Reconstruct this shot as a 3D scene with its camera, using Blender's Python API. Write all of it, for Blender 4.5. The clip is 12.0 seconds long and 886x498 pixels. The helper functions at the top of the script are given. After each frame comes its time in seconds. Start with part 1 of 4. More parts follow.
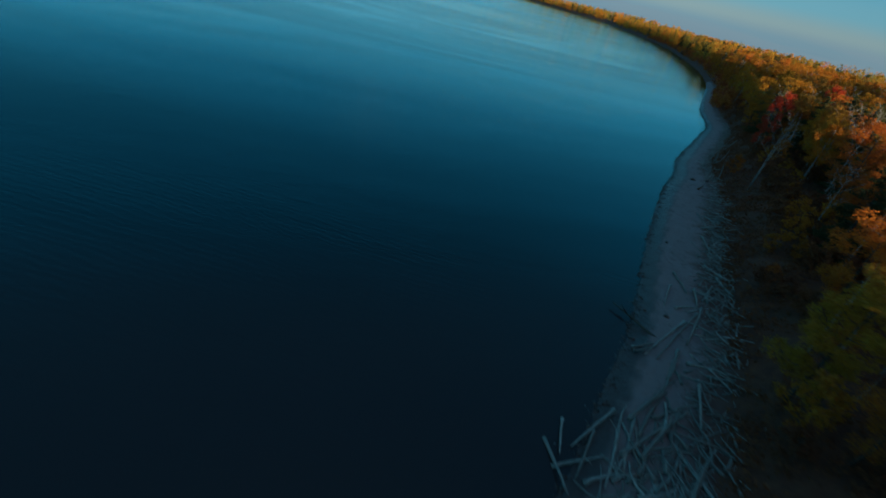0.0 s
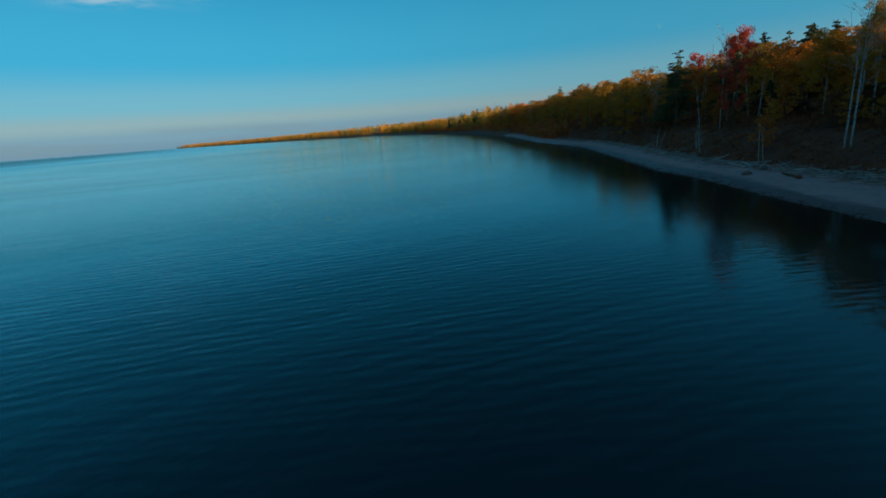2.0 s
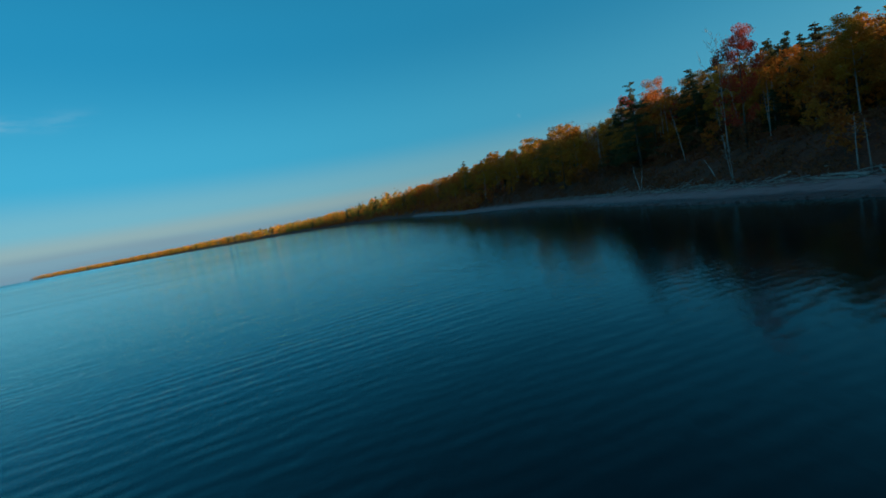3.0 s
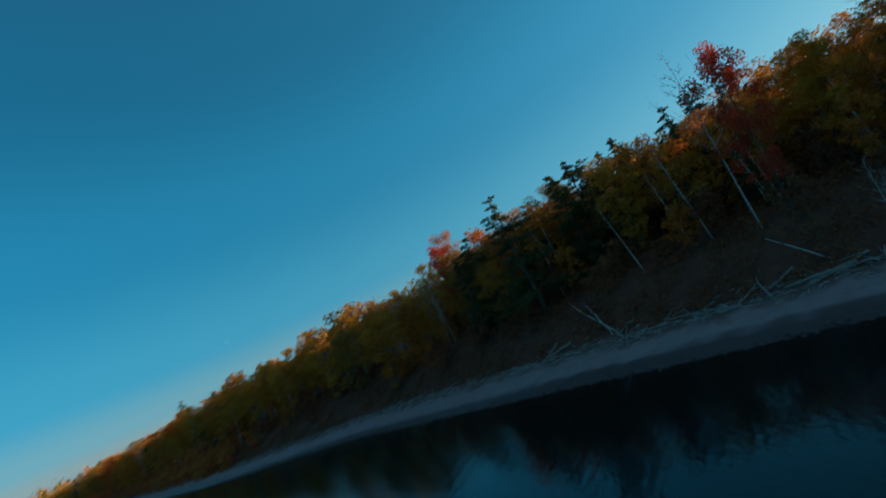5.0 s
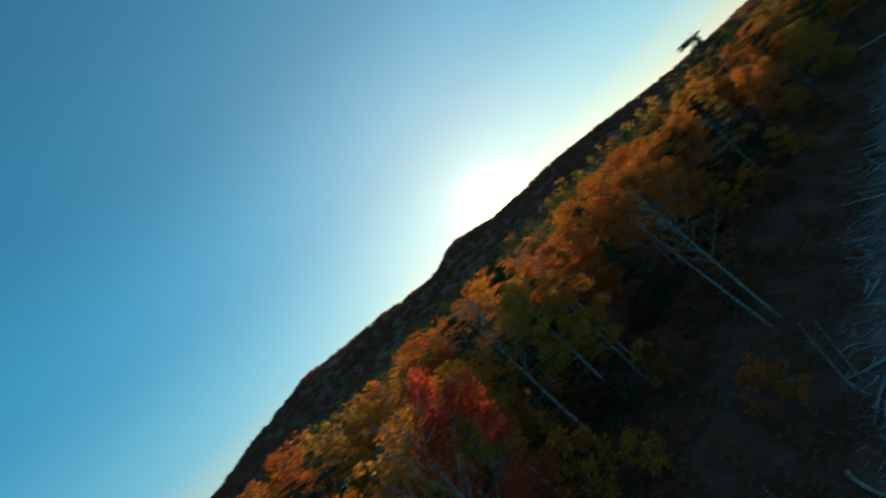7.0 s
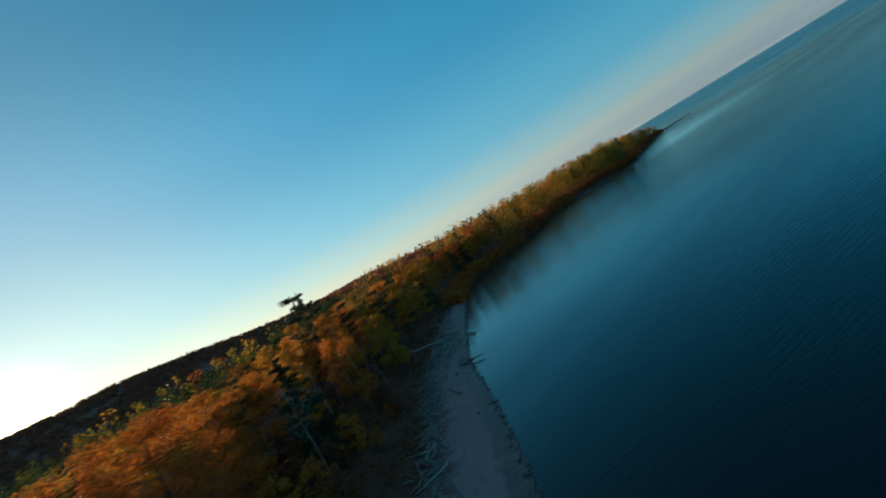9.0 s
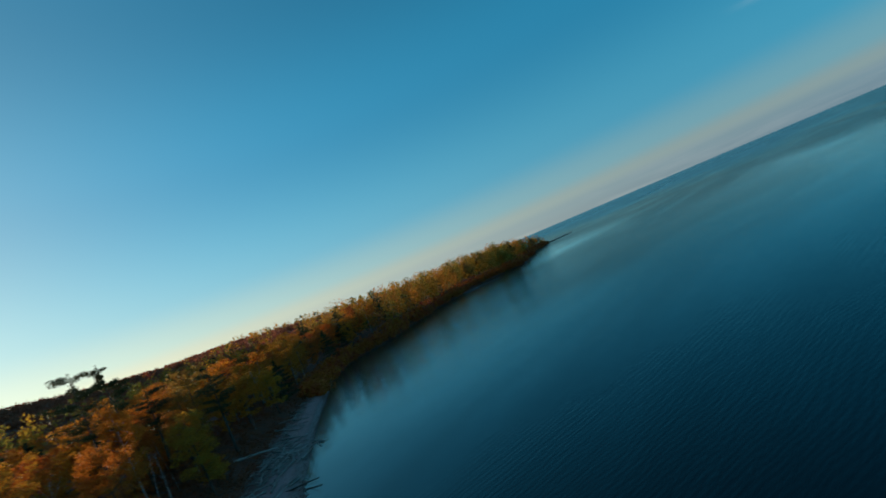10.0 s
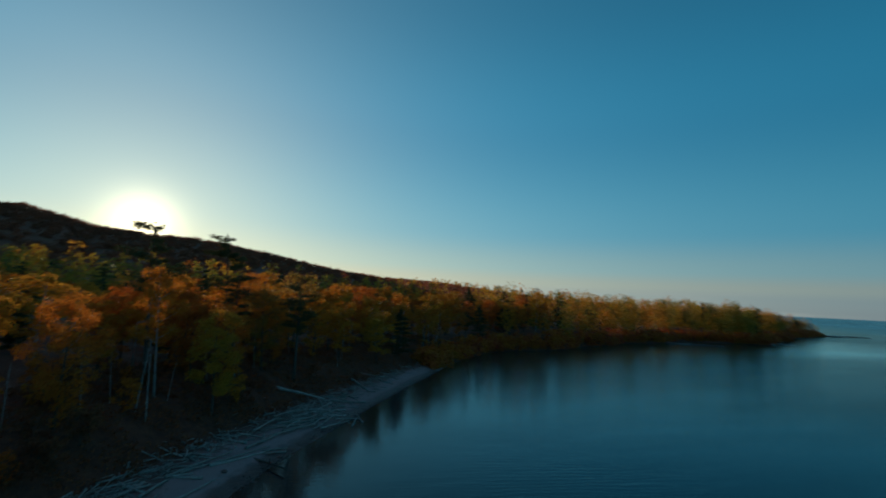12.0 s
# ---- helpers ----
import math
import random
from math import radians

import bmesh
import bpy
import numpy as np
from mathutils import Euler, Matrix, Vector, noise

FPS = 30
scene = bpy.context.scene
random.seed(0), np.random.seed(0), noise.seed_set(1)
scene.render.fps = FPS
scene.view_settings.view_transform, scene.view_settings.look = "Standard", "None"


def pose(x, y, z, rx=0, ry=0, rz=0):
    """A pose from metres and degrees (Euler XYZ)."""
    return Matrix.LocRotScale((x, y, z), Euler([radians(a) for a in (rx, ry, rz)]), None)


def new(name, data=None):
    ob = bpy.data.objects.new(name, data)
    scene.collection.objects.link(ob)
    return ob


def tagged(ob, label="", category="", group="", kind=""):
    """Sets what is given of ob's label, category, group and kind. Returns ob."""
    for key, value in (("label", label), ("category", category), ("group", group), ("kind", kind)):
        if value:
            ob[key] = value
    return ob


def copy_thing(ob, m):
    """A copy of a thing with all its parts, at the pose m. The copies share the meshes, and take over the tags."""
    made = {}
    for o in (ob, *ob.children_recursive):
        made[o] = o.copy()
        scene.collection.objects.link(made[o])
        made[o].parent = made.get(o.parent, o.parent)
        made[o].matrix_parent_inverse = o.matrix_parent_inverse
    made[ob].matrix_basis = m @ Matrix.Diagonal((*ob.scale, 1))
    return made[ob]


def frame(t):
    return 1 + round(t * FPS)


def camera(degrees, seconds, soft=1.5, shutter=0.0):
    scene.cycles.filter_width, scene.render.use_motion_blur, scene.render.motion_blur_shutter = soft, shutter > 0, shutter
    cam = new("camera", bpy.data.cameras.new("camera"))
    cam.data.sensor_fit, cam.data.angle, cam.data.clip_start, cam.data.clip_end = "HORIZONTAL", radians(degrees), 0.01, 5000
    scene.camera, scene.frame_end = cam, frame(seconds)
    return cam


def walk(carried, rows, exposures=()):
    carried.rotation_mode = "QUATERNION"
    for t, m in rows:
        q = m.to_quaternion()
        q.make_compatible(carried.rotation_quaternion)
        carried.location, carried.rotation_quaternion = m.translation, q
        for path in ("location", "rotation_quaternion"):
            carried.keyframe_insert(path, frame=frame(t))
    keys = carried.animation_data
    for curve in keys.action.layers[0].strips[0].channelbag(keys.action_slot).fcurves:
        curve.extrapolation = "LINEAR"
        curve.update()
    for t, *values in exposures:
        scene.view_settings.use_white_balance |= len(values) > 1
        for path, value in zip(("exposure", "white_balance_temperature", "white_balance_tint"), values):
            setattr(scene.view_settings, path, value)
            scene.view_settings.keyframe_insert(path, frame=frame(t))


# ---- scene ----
cam = camera(88.75, 12.0, soft=1.6, shutter=0.3)
# seconds, place in metres, turn in degrees
ROWS = [
    (0.0, 1.17, -0.48, 19.25, 58.65, -11.81, 1.09),
    (0.5, 1.30, 10.60, 14.76, 63.19, -12.85, -2.71),
    (1.0, 1.71, 21.32, 11.55, 66.92, -5.92, -9.93),
    (1.5, 1.55, 31.90, 8.64, 70.15, 0.17, -19.06),
    (2.0, 3.13, 42.09, 6.08, 75.04, 4.14, -26.22),
    (2.5, 4.55, 52.28, 4.51, 79.06, 7.74, -32.59),
    (3.0, 8.65, 62.06, 3.69, 84.25, 10.51, -39.41),
    (3.2, 9.93, 65.80, 3.70, 85.89, 11.52, -42.85),
    (4.8, 26.39, 88.17, 6.20, 96.17, 24.65, -70.04),
    (5.0, 28.75, 90.10, 6.60, 99.25, 25.76, -74.19),
    (5.5, 34.59, 92.98, 8.39, 105.68, 30.32, -86.56),
    (6.0, 39.77, 94.38, 10.95, 109.46, 34.77, -103.03),
    (6.5, 44.25, 93.40, 13.21, 106.93, 39.74, -124.44),
    (7.0, 47.62, 90.58, 15.09, 99.81, 44.02, -149.14),
    (7.5, 49.09, 87.86, 16.70, 90.16, 45.90, -175.09),
    (7.7, 49.45, 86.50, 17.26, 85.90, 45.58, 174.91),
    (9.3, 42.69, 78.46, 14.86, 91.02, 28.39, 145.60),
    (9.5, 41.22, 77.58, 14.97, 91.57, 26.59, 142.27),
    (10.0, 37.63, 75.14, 14.81, 92.70, 22.99, 134.80),
    (10.5, 33.49, 72.21, 14.23, 92.72, 18.73, 131.46),
    (11.0, 28.83, 71.22, 14.15, 93.81, 12.41, 134.21),
    (11.5, 23.76, 67.94, 13.56, 95.78, 4.83, 145.60),
    (12.0, 18.99, 65.74, 13.79, 96.22, -2.68, 161.29),
]
EXPOSURES = [(0.0, 0.32), (1.0, 0.4), (5.5, 0.40), (7.0, 0.46), (9.5, 0.42), (10.5, 0.36), (11.0, 0.42), (11.5, 0.42), (12.0, -0.05)]
walk(cam, [(t, pose(x, y, z, rx, ry, rz)) for t, x, y, z, rx, ry, rz in ROWS], EXPOSURES)

# ---- light ----
SUN_AZ, SUN_EL = 164.5, 6.25          # degrees, clockwise from +y
sun_dir = Vector((math.sin(radians(SUN_AZ)) * math.cos(radians(SUN_EL)),
                  math.cos(radians(SUN_AZ)) * math.cos(radians(SUN_EL)), math.sin(radians(SUN_EL))))
sun = new("sun", bpy.data.lights.new("sun", "SUN"))
sun.data.energy, sun.data.angle, sun.data.color = 5.0, radians(0.53), (1.0, 0.85, 0.58)
sun.matrix_world = sun_dir.to_track_quat("Z", "Y").to_matrix().to_4x4()

world = bpy.data.worlds.new("sky")
scene.world = world
world.use_nodes = True
wn, wl = world.node_tree.nodes, world.node_tree.links
wn.clear()


def wnode(kind, **kw):
    n = wn.new(kind)
    for k, v in kw.items():
        n.inputs[k].default_value = v
    return n


def wmath(op, a, b=None, c=None):
    n = wn.new("ShaderNodeMath")
    n.operation = op
    for i, v in enumerate((a, b, c)):
        if v is None:
            continue
        if isinstance(v, (int, float)):
            n.inputs[i].default_value = v
        else:
            wl.new(v, n.inputs[i])
    return n.outputs[0]


def wmix(blend, fac, a, b):
    n = wn.new("ShaderNodeMix")
    n.data_type, n.blend_type = "RGBA", blend
    for sock, v in ((n.inputs[0], fac), (n.inputs[6], a), (n.inputs[7], b)):
        if isinstance(v, (int, float)):
            sock.default_value = v
        elif isinstance(v, tuple):
            sock.default_value = (*v, 1.0)
        else:
            wl.new(v, sock)
    return n.outputs[2]


def wramp(fac, stops):
    n = wn.new("ShaderNodeValToRGB")
    n.color_ramp.interpolation = "EASE"
    while len(n.color_ramp.elements) < len(stops):
        n.color_ramp.elements.new(0.5)
    for e, (p, col) in zip(n.color_ramp.elements, stops):
        e.position, e.color = p, (*col, 1.0)
    wl.new(fac, n.inputs[0])
    return n.outputs[0]


coord = wn.new("ShaderNodeTexCoord").outputs["Generated"]
sep = wn.new("ShaderNodeSeparateXYZ")
wl.new(coord, sep.inputs[0])
up = sep.outputs[2]
sky = wn.new("ShaderNodeTexSky")
sky.sky_type, sky.sun_disc = "NISHITA", False
sky.sun_elevation, sky.sun_rotation = radians(SUN_EL), radians(SUN_AZ)
sky.air_density, sky.dust_density, sky.ozone_density = 1.0, 0.6, 2.0
air = wmix("MULTIPLY", 1.0, sky.outputs[0], (0.028, 0.082, 0.115))
dome = wramp(wmath("MAXIMUM", up, 0.0), [
    (0.0, (0.15, 0.28, 0.39)), (0.022, (0.18, 0.32, 0.42)), (0.043, (0.26, 0.39, 0.43)), (0.075, (0.16, 0.42, 0.54)), (0.15, (0.045, 0.38, 0.60)),
    (0.36, (0.016, 0.27, 0.49)), (0.62, (0.010, 0.165, 0.32)), (0.80, (0.014, 0.125, 0.26)), (0.9, (0.06, 0.135, 0.24)), (1.0, (0.15, 0.165, 0.22))])
dot = wn.new("ShaderNodeVectorMath")
dot.operation = "DOT_PRODUCT"
wl.new(coord, dot.inputs[0])
dot.inputs[1].default_value = sun_dir
toward = wmath("MAXIMUM", dot.outputs[1], 0.0)
angle = wmath("MULTIPLY", wmath("ARCCOSINE", wmath("MINIMUM", dot.outputs[1], 1.0)), 57.2958)


def glow(width, power):
    return wmath("MULTIPLY", wmath("EXPONENT", wmath("MULTIPLY", wmath("POWER", wmath("DIVIDE", angle, width), 1.4), -1.0)), power)


# low cloud bank and thin wisps
stretch = wn.new("ShaderNodeVectorMath")
stretch.operation = "MULTIPLY"
wl.new(coord, stretch.inputs[0])
stretch.inputs[1].default_value = (2.0, 2.0, 26.0)
cloud = wnode("ShaderNodeTexNoise", Scale=1.6, Detail=5.0, Roughness=0.55)
wl.new(stretch.outputs[0], cloud.inputs["Vector"])
low = wramp(up, [(0.0, (1, 1, 1)), (0.022, (0.9, 0.9, 0.9)), (0.045, (0.0, 0.0, 0.0)), (1.0, (0, 0, 0))])
bank = wmath("MULTIPLY", wramp(cloud.outputs[0], [(0.42, (0, 0, 0)), (0.58, (1, 1, 1))]), low)
wisp_at = wn.new("ShaderNodeVectorMath")
wisp_at.operation = "MULTIPLY"
wl.new(coord, wisp_at.inputs[0])
wisp_at.inputs[1].default_value = (9.0, 9.0, 40.0)
wisp = wnode("ShaderNodeTexNoise", Scale=2.1, Detail=4.0, Roughness=0.55)
wl.new(wisp_at.outputs[0], wisp.inputs["Vector"])
fray = wramp(wisp.outputs[0], [(0.32, (0, 0, 0)), (0.62, (1, 1, 1))])


def sky_patch(az, el, long, high, tilt):
    """A soft patch of sky round a bearing and a height, in degrees: wisps and one pale spot."""
    a, e, t = radians(az), radians(el), radians(tilt)
    side = Vector((math.cos(a), -math.sin(a), 0))
    rise = Vector((-math.sin(e) * math.sin(a), -math.sin(e) * math.cos(a), math.cos(e)))
    total = None
    for way, size in ((side * math.cos(t) + rise * math.sin(t), long), (rise * math.cos(t) - side * math.sin(t), high)):
        d = wn.new("ShaderNodeVectorMath")
        d.operation = "DOT_PRODUCT"
        wl.new(coord, d.inputs[0])
        d.inputs[1].default_value = way
        middle = way.dot(Vector((math.sin(a) * math.cos(e), math.cos(a) * math.cos(e), math.sin(e))))
        q = wmath("POWER", wmath("DIVIDE", wmath("ABSOLUTE", wmath("SUBTRACT", d.outputs[1], middle)), radians(size)), 2.0)
        total = q if total is None else wmath("ADD", total, q)
    ahead = wn.new("ShaderNodeVectorMath")
    ahead.operation = "DOT_PRODUCT"
    wl.new(coord, ahead.inputs[0])
    ahead.inputs[1].default_value = (math.sin(a), math.cos(a), 0)
    return wmath("MULTIPLY", wmath("EXPONENT", wmath("MULTIPLY", total, -1.0)), wmath("GREATER_THAN", ahead.outputs[1], 0.0))


streaks = wmath("ADD", wmath("ADD", sky_patch(-7.0, 13.9, 3.8, 0.6, 2), wmath("MULTIPLY", sky_patch(1.5, 14.4, 2.2, 0.7, 15), 0.14)),
                wmath("MULTIPLY", sky_patch(-92.6, 12.3, 1.9, 0.4, -6), 0.18))
# the last, smallest patch paints a faint bright spot into the sky, no cloud
thin = wmath("ADD", wmath("MULTIPLY", wmath("MULTIPLY", streaks, fray), 0.62), wmath("MULTIPLY", sky_patch(50.45, 8.66, 0.16, 0.24, 25), 0.08))

around = wmath("ADD", wmath("MULTIPLY", wmath("MULTIPLY", dot.outputs[1], dot.outputs[1]), 0.32), 0.76)
grey = wn.new("ShaderNodeCombineColor")
for sock in grey.inputs:
    wl.new(around, sock)
tone = wmix("MULTIPLY", 1.0, wmix("MIX", 0.9, air, dome), grey.outputs[0])
tone = wmix("MIX", wmath("MULTIPLY", bank, 0.55), tone, (0.19, 0.28, 0.34))
tone = wmix("MIX", thin, tone, (0.45, 0.58, 0.64))
tone = wmix("ADD", 1.0, tone, wmix("MULTIPLY", 1.0, (0.20, 0.66, 0.90), glow(52.0, 0.21)))
tone = wmix("MULTIPLY", glow(26.0, 0.6), tone, (1.0, 0.74, 0.62))
warm_low = wmath("MULTIPLY", wmath("EXPONENT", wmath("MULTIPLY", wmath("MAXIMUM", up, 0.0), -8.0)), glow(50.0, 0.86))
tone = wmix("MULTIPLY", warm_low, tone, (1.0, 0.86, 0.62))
tone = wmix("ADD", 1.0, tone, wmix("MULTIPLY", 1.0, (1.0, 0.74, 0.34), warm_low))
tone = wmix("ADD", 1.0, tone, wmix("MULTIPLY", 1.0, (1.0, 0.70, 0.40), glow(18.0, 0.52)))
tone = wmix("ADD", 1.0, tone, wmix("MULTIPLY", 1.0, (1.0, 0.84, 0.50), glow(2.2, 2.6)))
back = wnode("ShaderNodeBackground", Strength=0.8)
wl.new(tone, back.inputs[0])
wout = wn.new("ShaderNodeOutputWorld")
wl.new(back.outputs[0], wout.inputs[0])


# ---- materials ----
class Mat:
    """A node material with short ways to add nodes."""

    def __init__(self, name):
        self.m = bpy.data.materials.new(name)
        self.m.use_nodes = True
        self.t = self.m.node_tree
        self.b = self.t.nodes["Principled BSDF"]
        self.out = self.t.nodes["Material Output"]

    def put(self, sock, v):
        if isinstance(v, (int, float)):
            sock.default_value = v
        elif isinstance(v, tuple):
            sock.default_value = (*v, 1.0) if len(v) == 3 and sock.type == "RGBA" else v
        else:
            self.t.links.new(v, sock)

    def pos(self):
        return self.t.nodes.new("ShaderNodeNewGeometry").outputs["Position"]

    def obj(self):
        return self.t.nodes.new("ShaderNodeTexCoord").outputs["Object"]

    def island(self):
        return self.t.nodes.new("ShaderNodeNewGeometry").outputs["Random Per Island"]

    def rand(self):
        return self.t.nodes.new("ShaderNodeObjectInfo").outputs["Random"]

    def attr(self, name):
        n = self.t.nodes.new("ShaderNodeAttribute")
        n.attribute_name = name
        return n.outputs["Fac"]

    def scaled(self, vec, s):
        n = self.t.nodes.new("ShaderNodeVectorMath")
        n.operation = "MULTIPLY"
        self.put(n.inputs[0], vec)
        n.inputs[1].default_value = s
        return n.outputs[0]

    def noise(self, vec, scale, detail=4.0, rough=0.55, distort=0.0):
        n = self.t.nodes.new("ShaderNodeTexNoise")
        self.put(n.inputs["Vector"], vec)
        n.inputs["Scale"].default_value, n.inputs["Detail"].default_value = scale, detail
        n.inputs["Roughness"].default_value, n.inputs["Distortion"].default_value = rough, distort
        return n.outputs[0]

    def math(self, op, a, b=0.0):
        n = self.t.nodes.new("ShaderNodeMath")
        n.operation = op
        self.put(n.inputs[0], a)
        self.put(n.inputs[1], b)
        return n.outputs[0]

    def step(self, v, lo, hi):
        n = self.t.nodes.new("ShaderNodeMapRange")
        n.interpolation_type = "SMOOTHSTEP"
        self.put(n.inputs[0], v)
        n.inputs[1].default_value, n.inputs[2].default_value = lo, hi
        return n.outputs[0]

    def ramp(self, v, stops):
        n = self.t.nodes.new("ShaderNodeValToRGB")
        while len(n.color_ramp.elements) < len(stops):
            n.color_ramp.elements.new(0.5)
        for e, (p, col) in zip(n.color_ramp.elements, stops):
            e.position, e.color = p, (*col, 1.0)
        self.put(n.inputs[0], v)
        return n.outputs[0]

    def mix(self, fac, a, b, blend="MIX"):
        n = self.t.nodes.new("ShaderNodeMix")
        n.data_type, n.blend_type = "RGBA", blend
        self.put(n.inputs[0], fac)
        self.put(n.inputs[6], a)
        self.put(n.inputs[7], b)
        return n.outputs[2]

    def bump(self, height, strength, distance=0.1):
        n = self.t.nodes.new("ShaderNodeBump")
        self.put(n.inputs["Strength"], strength)
        n.inputs["Distance"].default_value = distance
        self.put(n.inputs["Height"], height)
        self.put(self.b.inputs["Normal"], n.outputs[0])

    def set(self, color, rough, spec=0.5):
        self.put(self.b.inputs["Base Color"], color)
        self.put(self.b.inputs["Roughness"], rough)
        self.put(self.b.inputs["Specular IOR Level"], spec)
        return self


def leaf_material(name, stops, glowing=0.45):
    """Autumn leaves: each tree takes a tone of its own, each leaf varies round it, and light shines through."""
    k = Mat(name)
    tone = k.math("ADD", k.math("MULTIPLY", k.rand(), 0.72), k.math("MULTIPLY", k.island(), 0.28))
    col = k.ramp(tone, stops)
    col = k.mix(k.math("MULTIPLY", k.noise(k.pos(), 0.55, 3.0), 0.4), col, (0.20, 0.08, 0.03))
    k.set(col, 0.7, 0.1)
    tr = k.t.nodes.new("ShaderNodeBsdfTranslucent")
    k.put(tr.inputs[0], col)
    mx = k.t.nodes.new("ShaderNodeMixShader")
    mx.inputs[0].default_value = glowing
    k.t.links.new(k.b.outputs[0], mx.inputs[1])
    k.t.links.new(tr.outputs[0], mx.inputs[2])
    k.t.links.new(mx.outputs[0], k.out.inputs[0])
    return k.m


M_GOLD = leaf_material("gold_leaves", [(0.0, (0.52, 0.25, 0.03)), (0.35, (0.66, 0.295, 0.028)), (0.7, (0.68, 0.24, 0.022)), (1.0, (0.62, 0.165, 0.02))], 0.36)
M_RED = leaf_material("red_leaves", [(0.0, (0.62, 0.075, 0.028)), (0.5, (0.60, 0.038, 0.03)), (1.0, (0.5, 0.026, 0.032))], 0.42)
M_ORANGE = leaf_material("orange_leaves", [(0.0, (0.62, 0.26, 0.028)), (0.5, (0.64, 0.185, 0.022)), (1.0, (0.56, 0.11, 0.02))], 0.36)
M_OLIVE = leaf_material("olive_leaves", [(0.0, (0.17, 0.11, 0.03)), (0.5, (0.31, 0.17, 0.035)), (1.0, (0.44, 0.21, 0.035))])
M_NEEDLE = leaf_material("conifer_needles", [(0.0, (0.018, 0.042, 0.018)), (0.5, (0.03, 0.06, 0.024)), (1.0, (0.055, 0.075, 0.028))], 0.15)
M_BRUSH = leaf_material("undergrowth_leaves", [(0.0, (0.15, 0.045, 0.028)), (0.45, (0.24, 0.066, 0.034)), (0.75, (0.28, 0.088, 0.038)), (1.0, (0.18, 0.066, 0.034))], 0.2)


def bark_material(name, light, dark, marks):
    k = Mat(name)
    p = k.obj()
    band = k.noise(k.scaled(p, (2.2, 2.2, 9.0)), 1.6, 4.0, 0.65, 0.4)
    spots = k.step(band, marks, marks + 0.10)
    fine = k.noise(p, 14.0, 3.0)
    col = k.mix(spots, light, dark)
    col = k.mix(k.math("MULTIPLY", fine, 0.45), col, dark)
    k.set(col, 0.82, 0.2)
    k.bump(fine, 0.5, 0.03)
    return k.m


M_BIRCH = bark_material("birch_bark", (0.40, 0.37, 0.34), (0.06, 0.045, 0.04), 0.53)
M_BARK = bark_material("grey_brown_bark", (0.13, 0.10, 0.08), (0.045, 0.035, 0.03), 0.5)


def driftwood_material():
    k = Mat("bleached_driftwood")
    p = k.obj()
    grain = k.noise(k.scaled(p, (1.2, 14.0, 14.0)), 2.0, 5.0, 0.6, 0.3)
    tone = k.mix(k.rand(), (0.50, 0.44, 0.39), (0.24, 0.19, 0.16))
    col = k.mix(k.step(grain, 0.42, 0.68), tone, (0.10, 0.085, 0.075))
    col = k.mix(k.math("MULTIPLY", k.noise(p, 1.3, 3.0), 0.5), col, (0.30, 0.28, 0.26))
    k.set(col, 0.85, 0.2)
    k.bump(grain, 0.6, 0.03)
    return k.m


M_DRIFT = driftwood_material()


def rust_material():
    k = Mat("rusty_wet_plank")
    p = k.obj()
    n = k.noise(k.scaled(p, (1.5, 12.0, 12.0)), 2.0, 5.0)
    k.set(k.ramp(n, [(0.3, (0.06, 0.025, 0.015)), (0.7, (0.22, 0.075, 0.03))]), 0.8, 0.2)
    k.bump(n, 0.5, 0.02)
    return k.m


M_RUST = rust_material()


def stone_material():
    k = Mat("dark_shore_stone")
    p = k.pos()
    n = k.noise(p, 5.0, 5.0)
    col = k.mix(k.island(), (0.055, 0.028, 0.024), (0.16, 0.08, 0.066))
    k.set(k.mix(k.math("MULTIPLY", n, 0.5), col, (0.05, 0.035, 0.03)), k.ramp(n, [(0.3, (0.25, 0.25, 0.25)), (0.7, (0.7, 0.7, 0.7))]), 0.5)
    k.bump(n, 0.6, 0.04)
    return k.m


M_STONE = stone_material()


